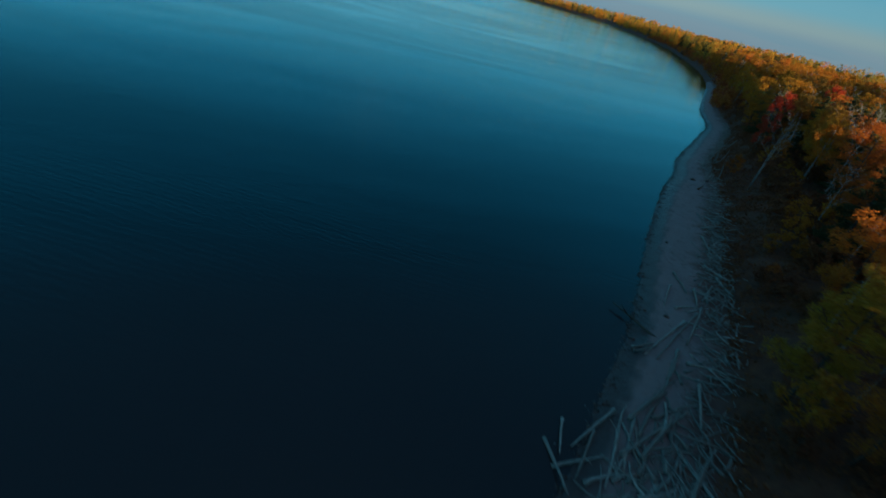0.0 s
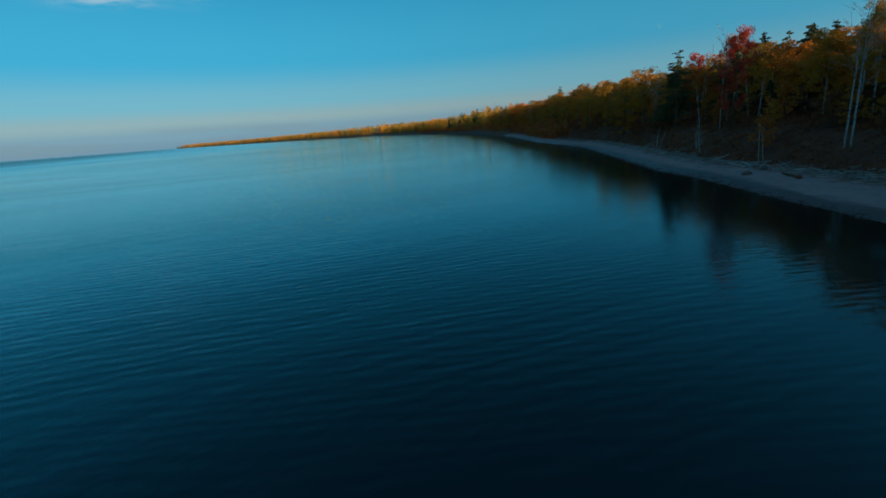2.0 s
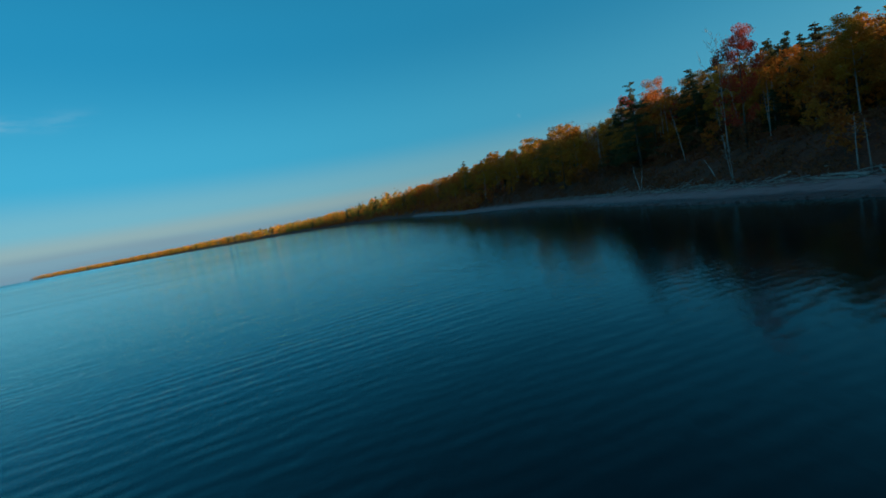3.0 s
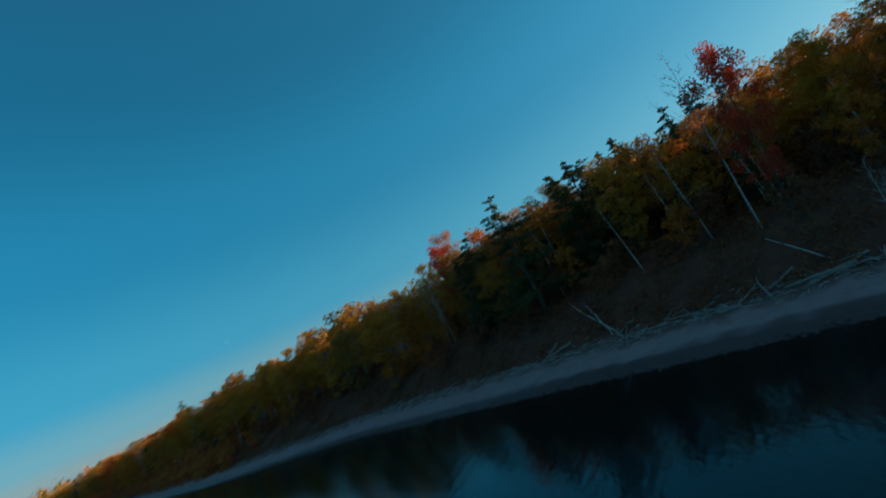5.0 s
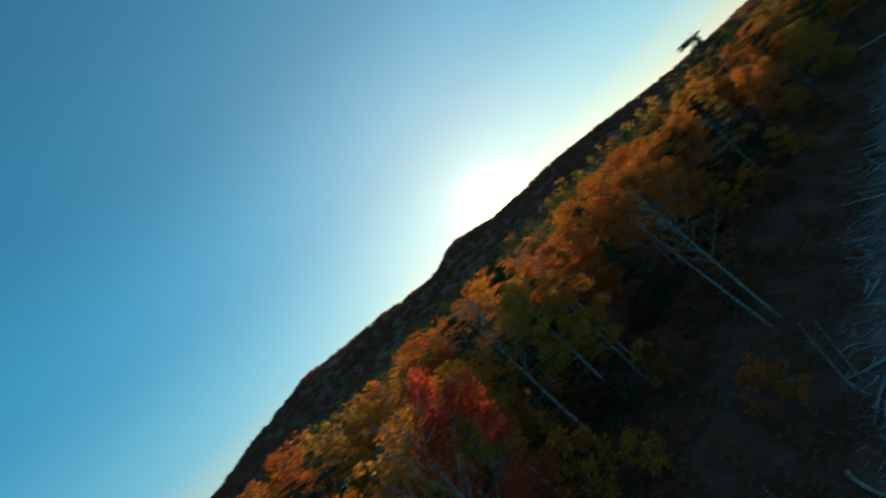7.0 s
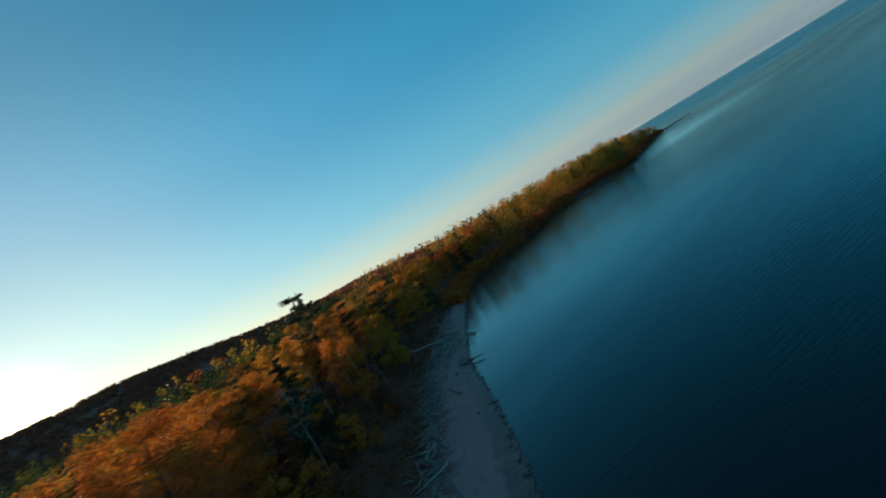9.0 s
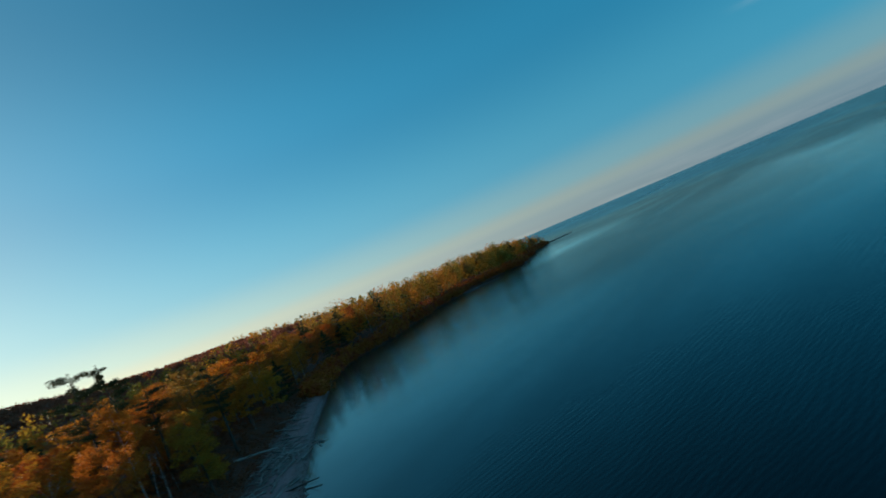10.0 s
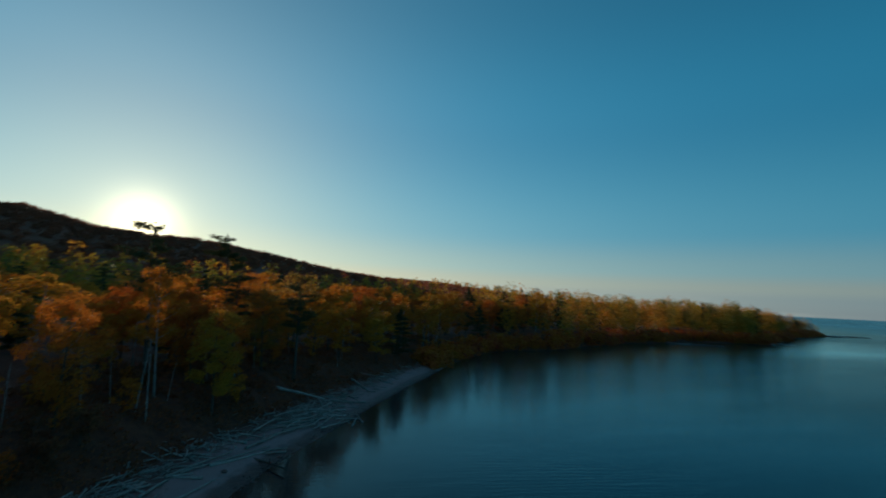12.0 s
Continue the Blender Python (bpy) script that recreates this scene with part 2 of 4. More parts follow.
def ground_material():
    """Sand along the shore, dark and wet at the water's edge; leaf litter and soil behind it; woods far off."""
    k = Mat("shore_ground")
    p = k.pos()
    s = k.attr("inland")                # 0 at the water's edge, 1 at the back of the beach
    rag = k.math("SUBTRACT", k.noise(p, 0.55, 5.0, 0.6), 0.5)
    s2 = k.math("ADD", s, k.math("MULTIPLY", rag, 0.42))
    grain = k.noise(p, 22.0, 3.0, 0.7)
    patch = k.noise(p, 0.35, 4.0)
    sand = k.mix(patch, (0.27, 0.172, 0.165), (0.37, 0.24, 0.23))
    sand = k.mix(k.step(grain, 0.55, 0.75), sand, (0.15, 0.088, 0.075))
    streak = k.noise(k.scaled(p, (0.9, 0.55, 1.0)), 1.7, 5.0, 0.7)
    sand = k.mix(k.math("MULTIPLY", k.step(streak, 0.52, 0.68), 0.55), sand, (0.15, 0.088, 0.072))
    wet = k.step(k.math("ADD", k.attr("wet"), k.math("MULTIPLY", rag, 0.5)), 1.05, 0.05)
    sand = k.mix(wet, sand, (0.095, 0.055, 0.050))
    litter = k.ramp(k.noise(p, 1.3, 6.0, 0.7), [(0.25, (0.055, 0.018, 0.012)), (0.5, (0.125, 0.038, 0.021)), (0.75, (0.19, 0.062, 0.030))])
    litter = k.mix(k.step(k.noise(p, 9.0, 3.0), 0.55, 0.7), litter, (0.18, 0.062, 0.032))
    far = k.ramp(k.noise(p, 0.05, 8.0, 0.7), [(0.3, (0.12, 0.036, 0.02)), (0.5, (0.20, 0.055, 0.028)), (0.7, (0.27, 0.085, 0.03))])
    land = k.mix(k.step(s, 6.0, 40.0), litter, far)
    wrack = k.math("MULTIPLY", k.step(k.math("ADD", s, k.math("MULTIPLY", rag, 0.9)), 0.52, 0.82), 0.75)
    col = k.mix(wrack, sand, litter)
    col = k.mix(k.step(s2, 0.90, 1.12), col, land)
    k.set(col, k.mix(wet, (0.9, 0.9, 0.9), (0.35, 0.35, 0.35)), 0.35)
    k.bump(k.math("ADD", k.noise(p, 1.8, 6.0, 0.65), k.math("MULTIPLY", grain, 0.15)), 0.8, 0.15)
    return k.m


M_GROUND = ground_material()


def water_material():
    k = Mat("lake_water")
    p = k.pos()
    swell = k.noise(k.scaled(p, (0.35, 0.9, 1.0)), 0.9, 3.0, 0.5, 0.3)
    ripple = k.noise(k.scaled(p, (1.3, 3.2, 1.0)), 1.7, 4.0, 0.6, 0.5)
    streak = k.noise(k.scaled(p, (0.005, 0.014, 1.0)), 1.0, 4.0, 0.55, 0.6)
    # open water is ruffled by the breeze, the bay lies calm
    off = k.attr("offshore")
    open_lake = k.step(k.math("ADD", off, k.math("MULTIPLY", k.math("SUBTRACT", streak, 0.5), 420.0)), 40.0, 420.0)
    breeze = k.step(streak, 0.36, 0.66)
    # short wave trains run before the breeze, their crests long and nearly east to west
    def train(bearing, length, seed):
        along = k.t.nodes.new("ShaderNodeVectorMath")
        along.operation = "DOT_PRODUCT"
        k.put(along.inputs[0], p)
        a = radians(bearing)
        along.inputs[1].default_value = (math.sin(a) * 6.2832 / length, math.cos(a) * 6.2832 / length, 0.0)
        bend = k.math("MULTIPLY", k.noise(k.scaled(p, (0.10, 0.35, 1.0)), 1.0 + 0.3 * seed, 3.0, 0.6), 16.0)
        return k.math("SINE", k.math("ADD", along.outputs["Value"], bend))

    groups = k.step(k.noise(k.scaled(p, (0.06, 0.11, 1.0)), 1.0, 3.0, 0.6), 0.34, 0.62)
    wave_height = k.math("ADD", k.math("MULTIPLY", k.math("MULTIPLY", train(10.0, 0.66, 0.0), groups), 0.0044), k.math("MULTIPLY", train(24.0, 0.43, 1.0), 0.0021))
    wave_height = k.math("ADD", wave_height, k.math("ADD", k.math("MULTIPLY", swell, 0.030), k.math("MULTIPLY", ripple, 0.016)))
    lee = k.math("ADD", k.math("MULTIPLY", k.step(off, 1.0, 30.0), 0.48), k.math("ADD", k.math("MULTIPLY", open_lake, 0.42), 0.34))
    place = k.t.nodes.new("ShaderNodeSeparateXYZ")
    k.put(place.inputs[0], p)
    # the breeze reaches in under the headland
    ruffled = k.step(place.outputs[1], 30.0, -20.0)
    lee = k.math("ADD", lee, k.math("MULTIPLY", ruffled, 0.35))
    bp = k.t.nodes.new("ShaderNodeBump")
    bp.inputs["Distance"].default_value = 1.0
    k.put(bp.inputs["Strength"], k.math("MULTIPLY", lee, k.math("ADD", k.math("MULTIPLY", breeze, 0.35), 0.75)))
    k.put(bp.inputs["Height"], wave_height)
    # clear water: a dark blue-green depth under a reflecting skin
    depth = k.t.nodes.new("ShaderNodeBsdfDiffuse")
    # a pale brown sand shelf reaches out from the southern beach; further north the colour is dark from the edge
    reach = k.math("ADD", off, k.math("MULTIPLY", k.step(place.outputs[1], 14.0, 42.0), 40.0))
    shelf = k.step(k.math("ADD", reach, k.math("MULTIPLY", k.math("SUBTRACT", streak, 0.5), 40.0)), 8.0, 60.0)
    k.put(depth.inputs[0], k.mix(shelf, (0.050, 0.031, 0.031), k.mix(k.step(off, 8.0, 40.0), (0.010, 0.007, 0.007), k.mix(k.step(place.outputs[1], 66.0, 40.0), (0.005, 0.009, 0.012), (0.010, 0.024, 0.030)))))
    skin = k.t.nodes.new("ShaderNodeBsdfGlossy")
    skin.inputs[0].default_value = (0.56, 0.94, 1.0, 1.0)
    k.put(skin.inputs["Roughness"], k.math("ADD", k.math("MULTIPLY", breeze, 0.03), k.math("ADD", k.math("MULTIPLY", open_lake, 0.16), k.math("ADD", k.math("MULTIPLY", ruffled, 0.07), 0.015))))
    k.put(skin.inputs["Normal"], bp.outputs[0])
    fr = k.t.nodes.new("ShaderNodeFresnel")
    fr.inputs[0].default_value = 1.30
    k.put(fr.inputs["Normal"], bp.outputs[0])
    mx = k.t.nodes.new("ShaderNodeMixShader")
    # far wave faces mirror less low sky: reflection strength is painted weaker by distance
    mirror_cut = k.math("MULTIPLY", k.step(k.math("ADD", off, k.math("MULTIPLY", k.math("SUBTRACT", streak, 0.5), 500.0)), 160.0, 700.0), 0.58)
    # outer bay and headland tip: reflection dimmed by place to darken the water
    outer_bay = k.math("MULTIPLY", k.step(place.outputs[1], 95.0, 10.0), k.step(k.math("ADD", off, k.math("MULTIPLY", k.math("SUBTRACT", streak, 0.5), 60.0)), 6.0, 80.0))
    mirror_cut = k.math("MAXIMUM", mirror_cut, k.math("MULTIPLY", outer_bay, 0.54))
    mirror_cut = k.math("MAXIMUM", mirror_cut, k.math("MULTIPLY", k.step(place.outputs[0], -150.0, -300.0), 0.56))
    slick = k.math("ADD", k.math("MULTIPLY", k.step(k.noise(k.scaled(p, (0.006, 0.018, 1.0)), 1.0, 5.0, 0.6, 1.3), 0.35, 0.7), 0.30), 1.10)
    k.put(mx.inputs[0], k.math("MULTIPLY", k.math("MULTIPLY", fr.outputs[0], slick), k.math("SUBTRACT", 1.0, mirror_cut)))
    k.t.links.new(depth.outputs[0], mx.inputs[1])
    k.t.links.new(skin.outputs[0], mx.inputs[2])
    k.t.links.new(mx.outputs[0], k.out.inputs[0])
    k.t.nodes.remove(k.b)
    return k.m


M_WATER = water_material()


# ---- meshes ----
def grid_mesh(name, verts, faces, mat, smooth=True):
    """A mesh from arrays: verts (n, 3) and quads (m, 4)."""
    verts, faces = np.asarray(verts, np.float32), np.asarray(faces, np.int32)
    me = bpy.data.meshes.new(name)
    me.vertices.add(len(verts))
    me.vertices.foreach_set("co", verts.ravel())
    n = faces.shape[1]
    me.loops.add(faces.size)
    me.loops.foreach_set("vertex_index", faces.ravel())
    me.polygons.add(len(faces))
    me.polygons.foreach_set("loop_start", np.arange(0, faces.size, n, dtype=np.int32))
    me.polygons.foreach_set("loop_total", np.full(len(faces), n, np.int32))
    me.polygons.foreach_set("use_smooth", np.full(len(faces), smooth, bool))
    me.materials.append(mat)
    me.update(calc_edges=True)
    return me


def under(ob, parent):
    ob.parent = parent
    return ob


def tube(points, radii, sides=6):
    """Rings along a line of points: verts and quads, closed by a cap at each end."""
    pts = np.asarray(points, float)
    rad = np.asarray(radii, float)
    way = np.gradient(pts, axis=0)
    way /= np.linalg.norm(way, axis=1)[:, None] + 1e-9
    ref = np.array([0.31, 0.17, 0.93]) if abs(way[0][2]) < 0.8 else np.array([1.0, 0.13, 0.0])
    u = np.cross(way, ref)
    u /= np.linalg.norm(u, axis=1)[:, None] + 1e-9
    v = np.cross(way, u)
    a = np.linspace(0, 2 * math.pi, sides, endpoint=False)
    ring = pts[:, None] + rad[:, None, None] * (np.cos(a)[None, :, None] * u[:, None] + np.sin(a)[None, :, None] * v[:, None])
    verts = ring.reshape(-1, 3)
    n = len(pts)
    i, j = np.meshgrid(np.arange(n - 1), np.arange(sides), indexing="ij")
    k = (j + 1) % sides
    quads = np.stack([i * sides + j, i * sides + k, (i + 1) * sides + k, (i + 1) * sides + j], -1).reshape(-1, 4)
    verts = np.vstack([verts, pts[:1], pts[-1:]])
    caps = []
    for jj in range(0, sides, 2):
        caps.append((len(verts) - 2, (jj + 2) % sides, (jj + 1) % sides, jj))
        e = (n - 1) * sides
        caps.append((len(verts) - 1, e + jj, e + (jj + 1) % sides, e + (jj + 2) % sides))
    return verts, np.vstack([quads, np.array(caps)])


def joined(parts):
    vs, fs, o = [], [], 0
    for v, f in parts:
        vs.append(v)
        fs.append(f + o)
        o += len(v)
    return np.vstack(vs), np.vstack(fs)


def leaves(rng, centres, radii, n, size, flat=0.75):
    """n small folded leaf sprays scattered in clumps, thicker towards the clump's skin."""
    centres, radii = np.asarray(centres, float), np.asarray(radii, float)
    share = radii ** 2
    pick = rng.choice(len(centres), n, p=share / share.sum())
    d = rng.normal(size=(n, 3))
    d /= np.linalg.norm(d, axis=1)[:, None]
    r = radii[pick] * rng.uniform(0.25, 1.0, n) ** 0.5 * rng.uniform(0.8, 1.12, n)
    at = centres[pick] + d * r[:, None] * np.array([1, 1, flat])
    nor = rng.normal(size=(n, 3)) + d * 0.6 + np.array([0, 0, 0.5])
    nor /= np.linalg.norm(nor, axis=1)[:, None]
    t = np.cross(nor, rng.normal(size=(n, 3)))
    t /= np.linalg.norm(t, axis=1)[:, None]
    b = np.cross(nor, t)
    s = size * rng.uniform(0.6, 1.35, n)[:, None]
    q = np.stack([at - t * s * 1.1, at + t * s * 0.8 - b * s * 0.75, at + t * s * 0.8 + b * s * 0.75], 1)
    return q.reshape(-1, 3), np.arange(n * 3).reshape(-1, 3)


# ---- the lie of the land ----
# water's edge, from the far side of the headland round the bay to the far shore; the land lies to its right
EDGE = [(-1500, -4300), (-900, -2600), (-540, -1200), (-405, -520), (-374, -270), (-354, -184), (-339, -156), (-318, -144), (-262, -124), (-236, -107), (-215, -98), (-190, -83),
        (-178, -80), (-165, -86), (-142, -90), (-124, -81), (-104, -79), (-90, -69), (-75, -65), (-60, -55), (-38, -50), (-20, -34), (-8.5, -18.5), (7.5, 5.5), (14.8, 17.2), (20.2, 26.3),
        (25.9, 38.4), (32.6, 51.5), (37.8, 61.0), (42.5, 68.3), (46.1, 75.8), (50.3, 82.3), (54.6, 88.7), (59.3, 95.6), (65.0, 104.3), (74.5, 119.4), (86.5, 147),
        (113, 196), (136, 239), (178, 335), (225, 470), (259, 567), (300, 750), (360, 1100), (385, 1450), (330, 2000),
        (230, 2700), (40, 3500), (-280, 4350)]


def smooth_line(pts, per=6):
    p = [np.array(a, float) for a in pts]
    p = [2 * p[0] - p[1]] + p + [2 * p[-1] - p[-2]]
    out = []
    for a, b, c, d in zip(p, p[1:], p[2:], p[3:]):
        for t in np.arange(per) / per:
            out.append(0.5 * (2 * b + (c - a) * t + (2 * a - 5 * b + 4 * c - d) * t * t + (3 * b - a - 3 * c + d) * t ** 3))
    out.append(p[-2])
    return np.array(out)


LINE = smooth_line(EDGE)
SEG_A, SEG_D = LINE[:-1], LINE[1:] - LINE[:-1]
SEG_L = np.linalg.norm(SEG_D, axis=1)
ALONG = np.concatenate([[0], np.cumsum(SEG_L)])


def inland(xy):
    """Signed metres from the water's edge (land positive), for an array of points."""
    xy = np.asarray(xy, float)
    if len(xy) < 80:
        r = xy[:, None] - SEG_A[None]
        t = np.clip((r * SEG_D).sum(-1) / SEG_L ** 2, 0, 1)
        q = ((r - t[..., None] * SEG_D) ** 2).sum(-1)
        k = q.argmin(1)
        n = np.arange(len(xy))
        return np.sqrt(q[n, k]) * np.sign(r[n, k, 0] * SEG_D[k, 1] - r[n, k, 1] * SEG_D[k, 0])
    best = np.full(len(xy), 1e18)
    side = np.zeros(len(xy))
    for a, d, l in zip(SEG_A, SEG_D, SEG_L):
        r = xy - a
        t = np.clip((r @ d) / (l * l), 0, 1)
        e = r - t[:, None] * d
        q = (e * e).sum(1)
        m = q < best
        best[m] = q[m]
        side[m] = (r[m, 0] * d[1] - r[m, 1] * d[0])
    return np.sqrt(best) * np.sign(side)


def beach_width(y):
    return np.interp(y, [-60, -32, -15, 0, 60, 72, 80, 100, 170, 260], [1.8, 2.6, 3.8, 5.4, 7.0, 5.2, 4.6, 5.0, 5.0, 2.0])


# the hill's skyline: azimuth from the bay and its height in degrees
RIDGE_AZ = [60, 90, 105, 112, 119, 124, 129, 132.5, 138, 144, 147, 151.5, 153, 155.5, 157, 159.3, 162.5, 167, 172, 176, 180, 184, 187, 192, 200, 210, 230, 260]
RIDGE_EL = [0.8, 1.8, 2.7, 3.2, 3.9, 5.2, 6.1, 6.8, 6.3, 6.1, 5.6, 5.2, 5.3, 6.3, 6.4, 5.9, 5.2, 4.9, 4.8, 4.3, 3.7, 3.0, 2.5, 1.9, 1.7, 1.6, 1.4, 0.8]
BAY = np.array([42.0, 78.0])
HILL_FAR = 900.0


def wave(x, y, k, seed):
    return np.sin(x * k + seed) * np.cos(y * k * 1.13 + seed * 1.7) + 0.5 * np.sin(x * k * 2.3 + y * k * 1.9 + seed * 2.1)


def height(xy, s=None):
    xy = np.asarray(xy, float)
    s = inland(xy) if s is None else s
    x, y = xy[:, 0], xy[:, 1]
    w = beach_width(y)
    z = np.interp(s, [-300, -40, -4, -0.9, 0.6], [-7.0, -2.5, -0.7, 0.0, 0.14]) + np.interp(s / w, [0.1, 0.35, 1.0], [0.0, 0.24, 0.71])
    b = s - w
    z += np.interp(b, [0, 1.2, 4.5, 9, 25, 80, 300], [0, 0.55, 2.5, 3.2, 3.9, 5.5, 9.0])
    land = np.clip(b / 4, 0, 1)
    z += land * (0.28 * wave(x, y, 0.42, 1.0) + 0.5 * wave(x, y, 0.11, 2.0) * np.clip(b / 20, 0, 1))
    z += np.where(s > -2, 0.04 * wave(x, y, 1.3, 3.0), 0) * np.clip((s + 2) / 3, 0, 1)
    d = xy - BAY
    r = np.hypot(d[:, 0], d[:, 1])
    az = np.degrees(np.arctan2(d[:, 0], d[:, 1])) % 360
    top = 14 + HILL_FAR * np.tan(np.radians(np.interp(az, RIDGE_AZ, RIDGE_EL))) - 12
    k = np.clip((r - 260) / (HILL_FAR - 260), 0, 1)
    k = k * k * (3 - 2 * k) * np.clip((s - 40) / 150, 0, 1)
    fall = np.clip((r - HILL_FAR) / 1500, 0, 1)
    inside = (az > 60) & (az < 260)
    z += np.where(inside, np.maximum(top, 0) * k * (1 - 0.7 * fall), 0)
    return z


# ground: one sheet round the bay, finest at the beach
rings = np.concatenate([[0.01], np.arange(0.6, 75, 0.8), 75 * 1.05 ** np.arange(0, 84)])
turns = 640
ang = np.linspace(0, 2 * math.pi, turns, endpoint=False)
gx = BAY[0] - 2 + np.outer(rings, np.sin(ang)).ravel()
gy = BAY[1] - 18 + np.outer(rings, np.cos(ang)).ravel()
gxy = np.stack([gx, gy], 1)
gs = inland(gxy)
gz = height(gxy, gs)
i, j = np.meshgrid(np.arange(len(rings) - 1), np.arange(turns), indexing="ij")
quads = np.stack([i * turns + j, i * turns + (j + 1) % turns, (i + 1) * turns + (j + 1) % turns, (i + 1) * turns + j], -1).reshape(-1, 4)
me = grid_mesh("ground", np.column_stack([gxy, gz]), quads, M_GROUND)
at = me.attributes.new("inland", "FLOAT", "POINT")
at.data.foreach_set("value", np.maximum(gs / beach_width(gy), np.where(gs > -40, np.interp(gy, [-30, -10, 210, 255], [1.5, -3.0, -3.0, 1.5]), -40)).astype(np.float32))
# metres above the wet line: a narrow dark rim in the south, broad wet tongues further north
cusp = 0.22 * np.sin(gx * 2.6 + gy * 1.7) + 0.16 * np.sin(gx * 5.1 - gy * 3.9)
wet_to = np.interp(gy, [-30, 5, 36, 48, 58, 66, 84, 100, 140], [0.4, 0.5, 0.6, 0.7, 0.9, 1.1, 1.0, 0.7, 0.4])
me.attributes.new("wet", "FLOAT", "POINT").data.foreach_set("value", (gs - wet_to + cusp + 0.5 + np.where(gs > -30, np.interp(gy, [-34, -18, 215, 250], [30.0, 0.0, 0.0, 30.0]), 0.0)).astype(np.float32))
ground = tagged(new("ground", me), "sandy beach rising to a leaf-strewn wooded bank and hill", "ground", kind="structure")

wr = np.concatenate([[0.01], np.arange(8, 200, 8), 200 * 1.09 ** np.arange(0, 38)])
wr = wr[wr < 4800]
wt = 240
wa = np.linspace(0, 2 * math.pi, wt, endpoint=False)
wv = np.column_stack([BAY[0] + np.outer(wr, np.sin(wa)).ravel(), BAY[1] + np.outer(wr, np.cos(wa)).ravel(), np.zeros(len(wr) * wt)])
i, j = np.meshgrid(np.arange(len(wr) - 1), np.arange(wt), indexing="ij")
wq = np.stack([i * wt + j, i * wt + (j + 1) % wt, (i + 1) * wt + (j + 1) % wt, (i + 1) * wt + j], -1).reshape(-1, 4)
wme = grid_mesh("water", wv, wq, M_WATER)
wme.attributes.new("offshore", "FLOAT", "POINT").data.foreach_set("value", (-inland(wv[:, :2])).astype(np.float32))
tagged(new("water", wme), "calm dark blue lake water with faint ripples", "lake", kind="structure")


# ---- trees ----
def turned(rng):
    return rng.uniform(0, 360)


def trunk_line(rng, h, lean=0.03, wander=0.02, n=7, curve=0.0):
    z = np.linspace(0, h, n)
    a = rng.uniform(0, 6.28)
    x = math.cos(a) * lean * z + np.cumsum(rng.normal(0, wander, n)) * h * 0.12 + curve * np.sin(z / h * 3.1)
    y = math.sin(a) * lean * z + np.cumsum(rng.normal(0, wander, n)) * h * 0.12
    p = np.column_stack([x - x[0], y - y[0], z])
    p[0, 2] = -0.5
    return p


def along_line(p, z):
    return np.array([np.interp(z, p[:, 2], p[:, k]) for k in range(2)] + [z])


def tree_thing(name, parts, label, category="tree"):
    root = tagged(new(name), label, category, group="trees of the shore wood")
    trunk = None
    for nm, me in parts:
        ob = under(new(nm, me), trunk if nm == "limb" else root)
        trunk = ob if nm == "trunk" else trunk
        if nm in ("branchwork", "crown"):
            tagged(ob, kind="stuff")
    return root


def broadleaf(rng, h, base, width, leaf_mat, bark, count, size, name, label, limbs=13, girth=1.0, lean=0.03, top=1.0, split=False):
    """A broadleaved tree: tapered trunk, rising limbs, and leaves in uneven clumps at the limbs' ends."""
    line = trunk_line(rng, h * 0.93, lean)
    r0 = (0.0085 * h + 0.03) * girth
    rad = r0 * (1 - 0.9 * np.linspace(0, 1, len(line)) ** 0.9)
    rad[0] *= 1.25
    trunk = tube(line, rad, 7)
    arms, centres, radii, single = [], [], [], []
    for k in range(limbs):
        first = len(arms)
        f = (k + 0.5) / limbs
        z0 = h * (base + (0.93 - base) * f * 0.92)
        p0 = along_line(line, z0)
        a = k * 2.4 + rng.uniform(-0.5, 0.5)
        reach = width * (0.35 + 0.65 * math.sin(math.pi * (0.18 + 0.74 * f))) * rng.uniform(0.6, 1.1)
        rise = reach * rng.uniform(0.45, 1.0)
        out = np.array([math.cos(a), math.sin(a), 0.0])
        t = np.linspace(0, 1, 4)[:, None]
        pts = p0 + out * reach * t ** 0.85 + np.array([0, 0, 1]) * rise * t ** 1.3 + rng.normal(0, 0.06 * reach, (4, 3)) * t
        arms.append(tube(pts, np.linspace(r0 * 0.34 * (1 - 0.5 * f), 0.012, 4), 4))
        for w, q in ((1.0, pts[3]), (0.75, pts[2])):
            centres.append(q + rng.normal(0, 0.15, 3))
            radii.append(width * rng.uniform(0.24, 0.42) * w)
        for _ in range(2):
            q = pts[2] + rng.normal(0, 0.28 * reach, 3)
            arms.append(tube(np.array([pts[2], (pts[2] + q) / 2 + rng.normal(0, 0.05, 3), q]), [0.02, 0.014, 0.006], 4))
            centres.append(q)
            radii.append(width * rng.uniform(0.18, 0.30))
        single.append(joined(arms[first:]))
    if bark is M_BARK and base > 0.15:  # low shoots round the trunk
        for k in range(4):
            centres.append(along_line(line, h * rng.uniform(0.10, base)) + rng.normal(0, 0.5, 3))
            radii.append(width * rng.uniform(0.18, 0.3))
    centres.append(line[-1])
    radii.append(width * 0.34 * top)
    v, f = leaves(rng, centres, radii, count, size)
    return tree_thing(name, [("trunk", grid_mesh("trunk", *trunk, bark)), ("crown", grid_mesh("crown", v, f, leaf_mat, False))]
                      + ([("limb", grid_mesh("limb", *a, bark)) for a in single] if split else [("branchwork", grid_mesh("branchwork", *joined(arms), bark))]), label)


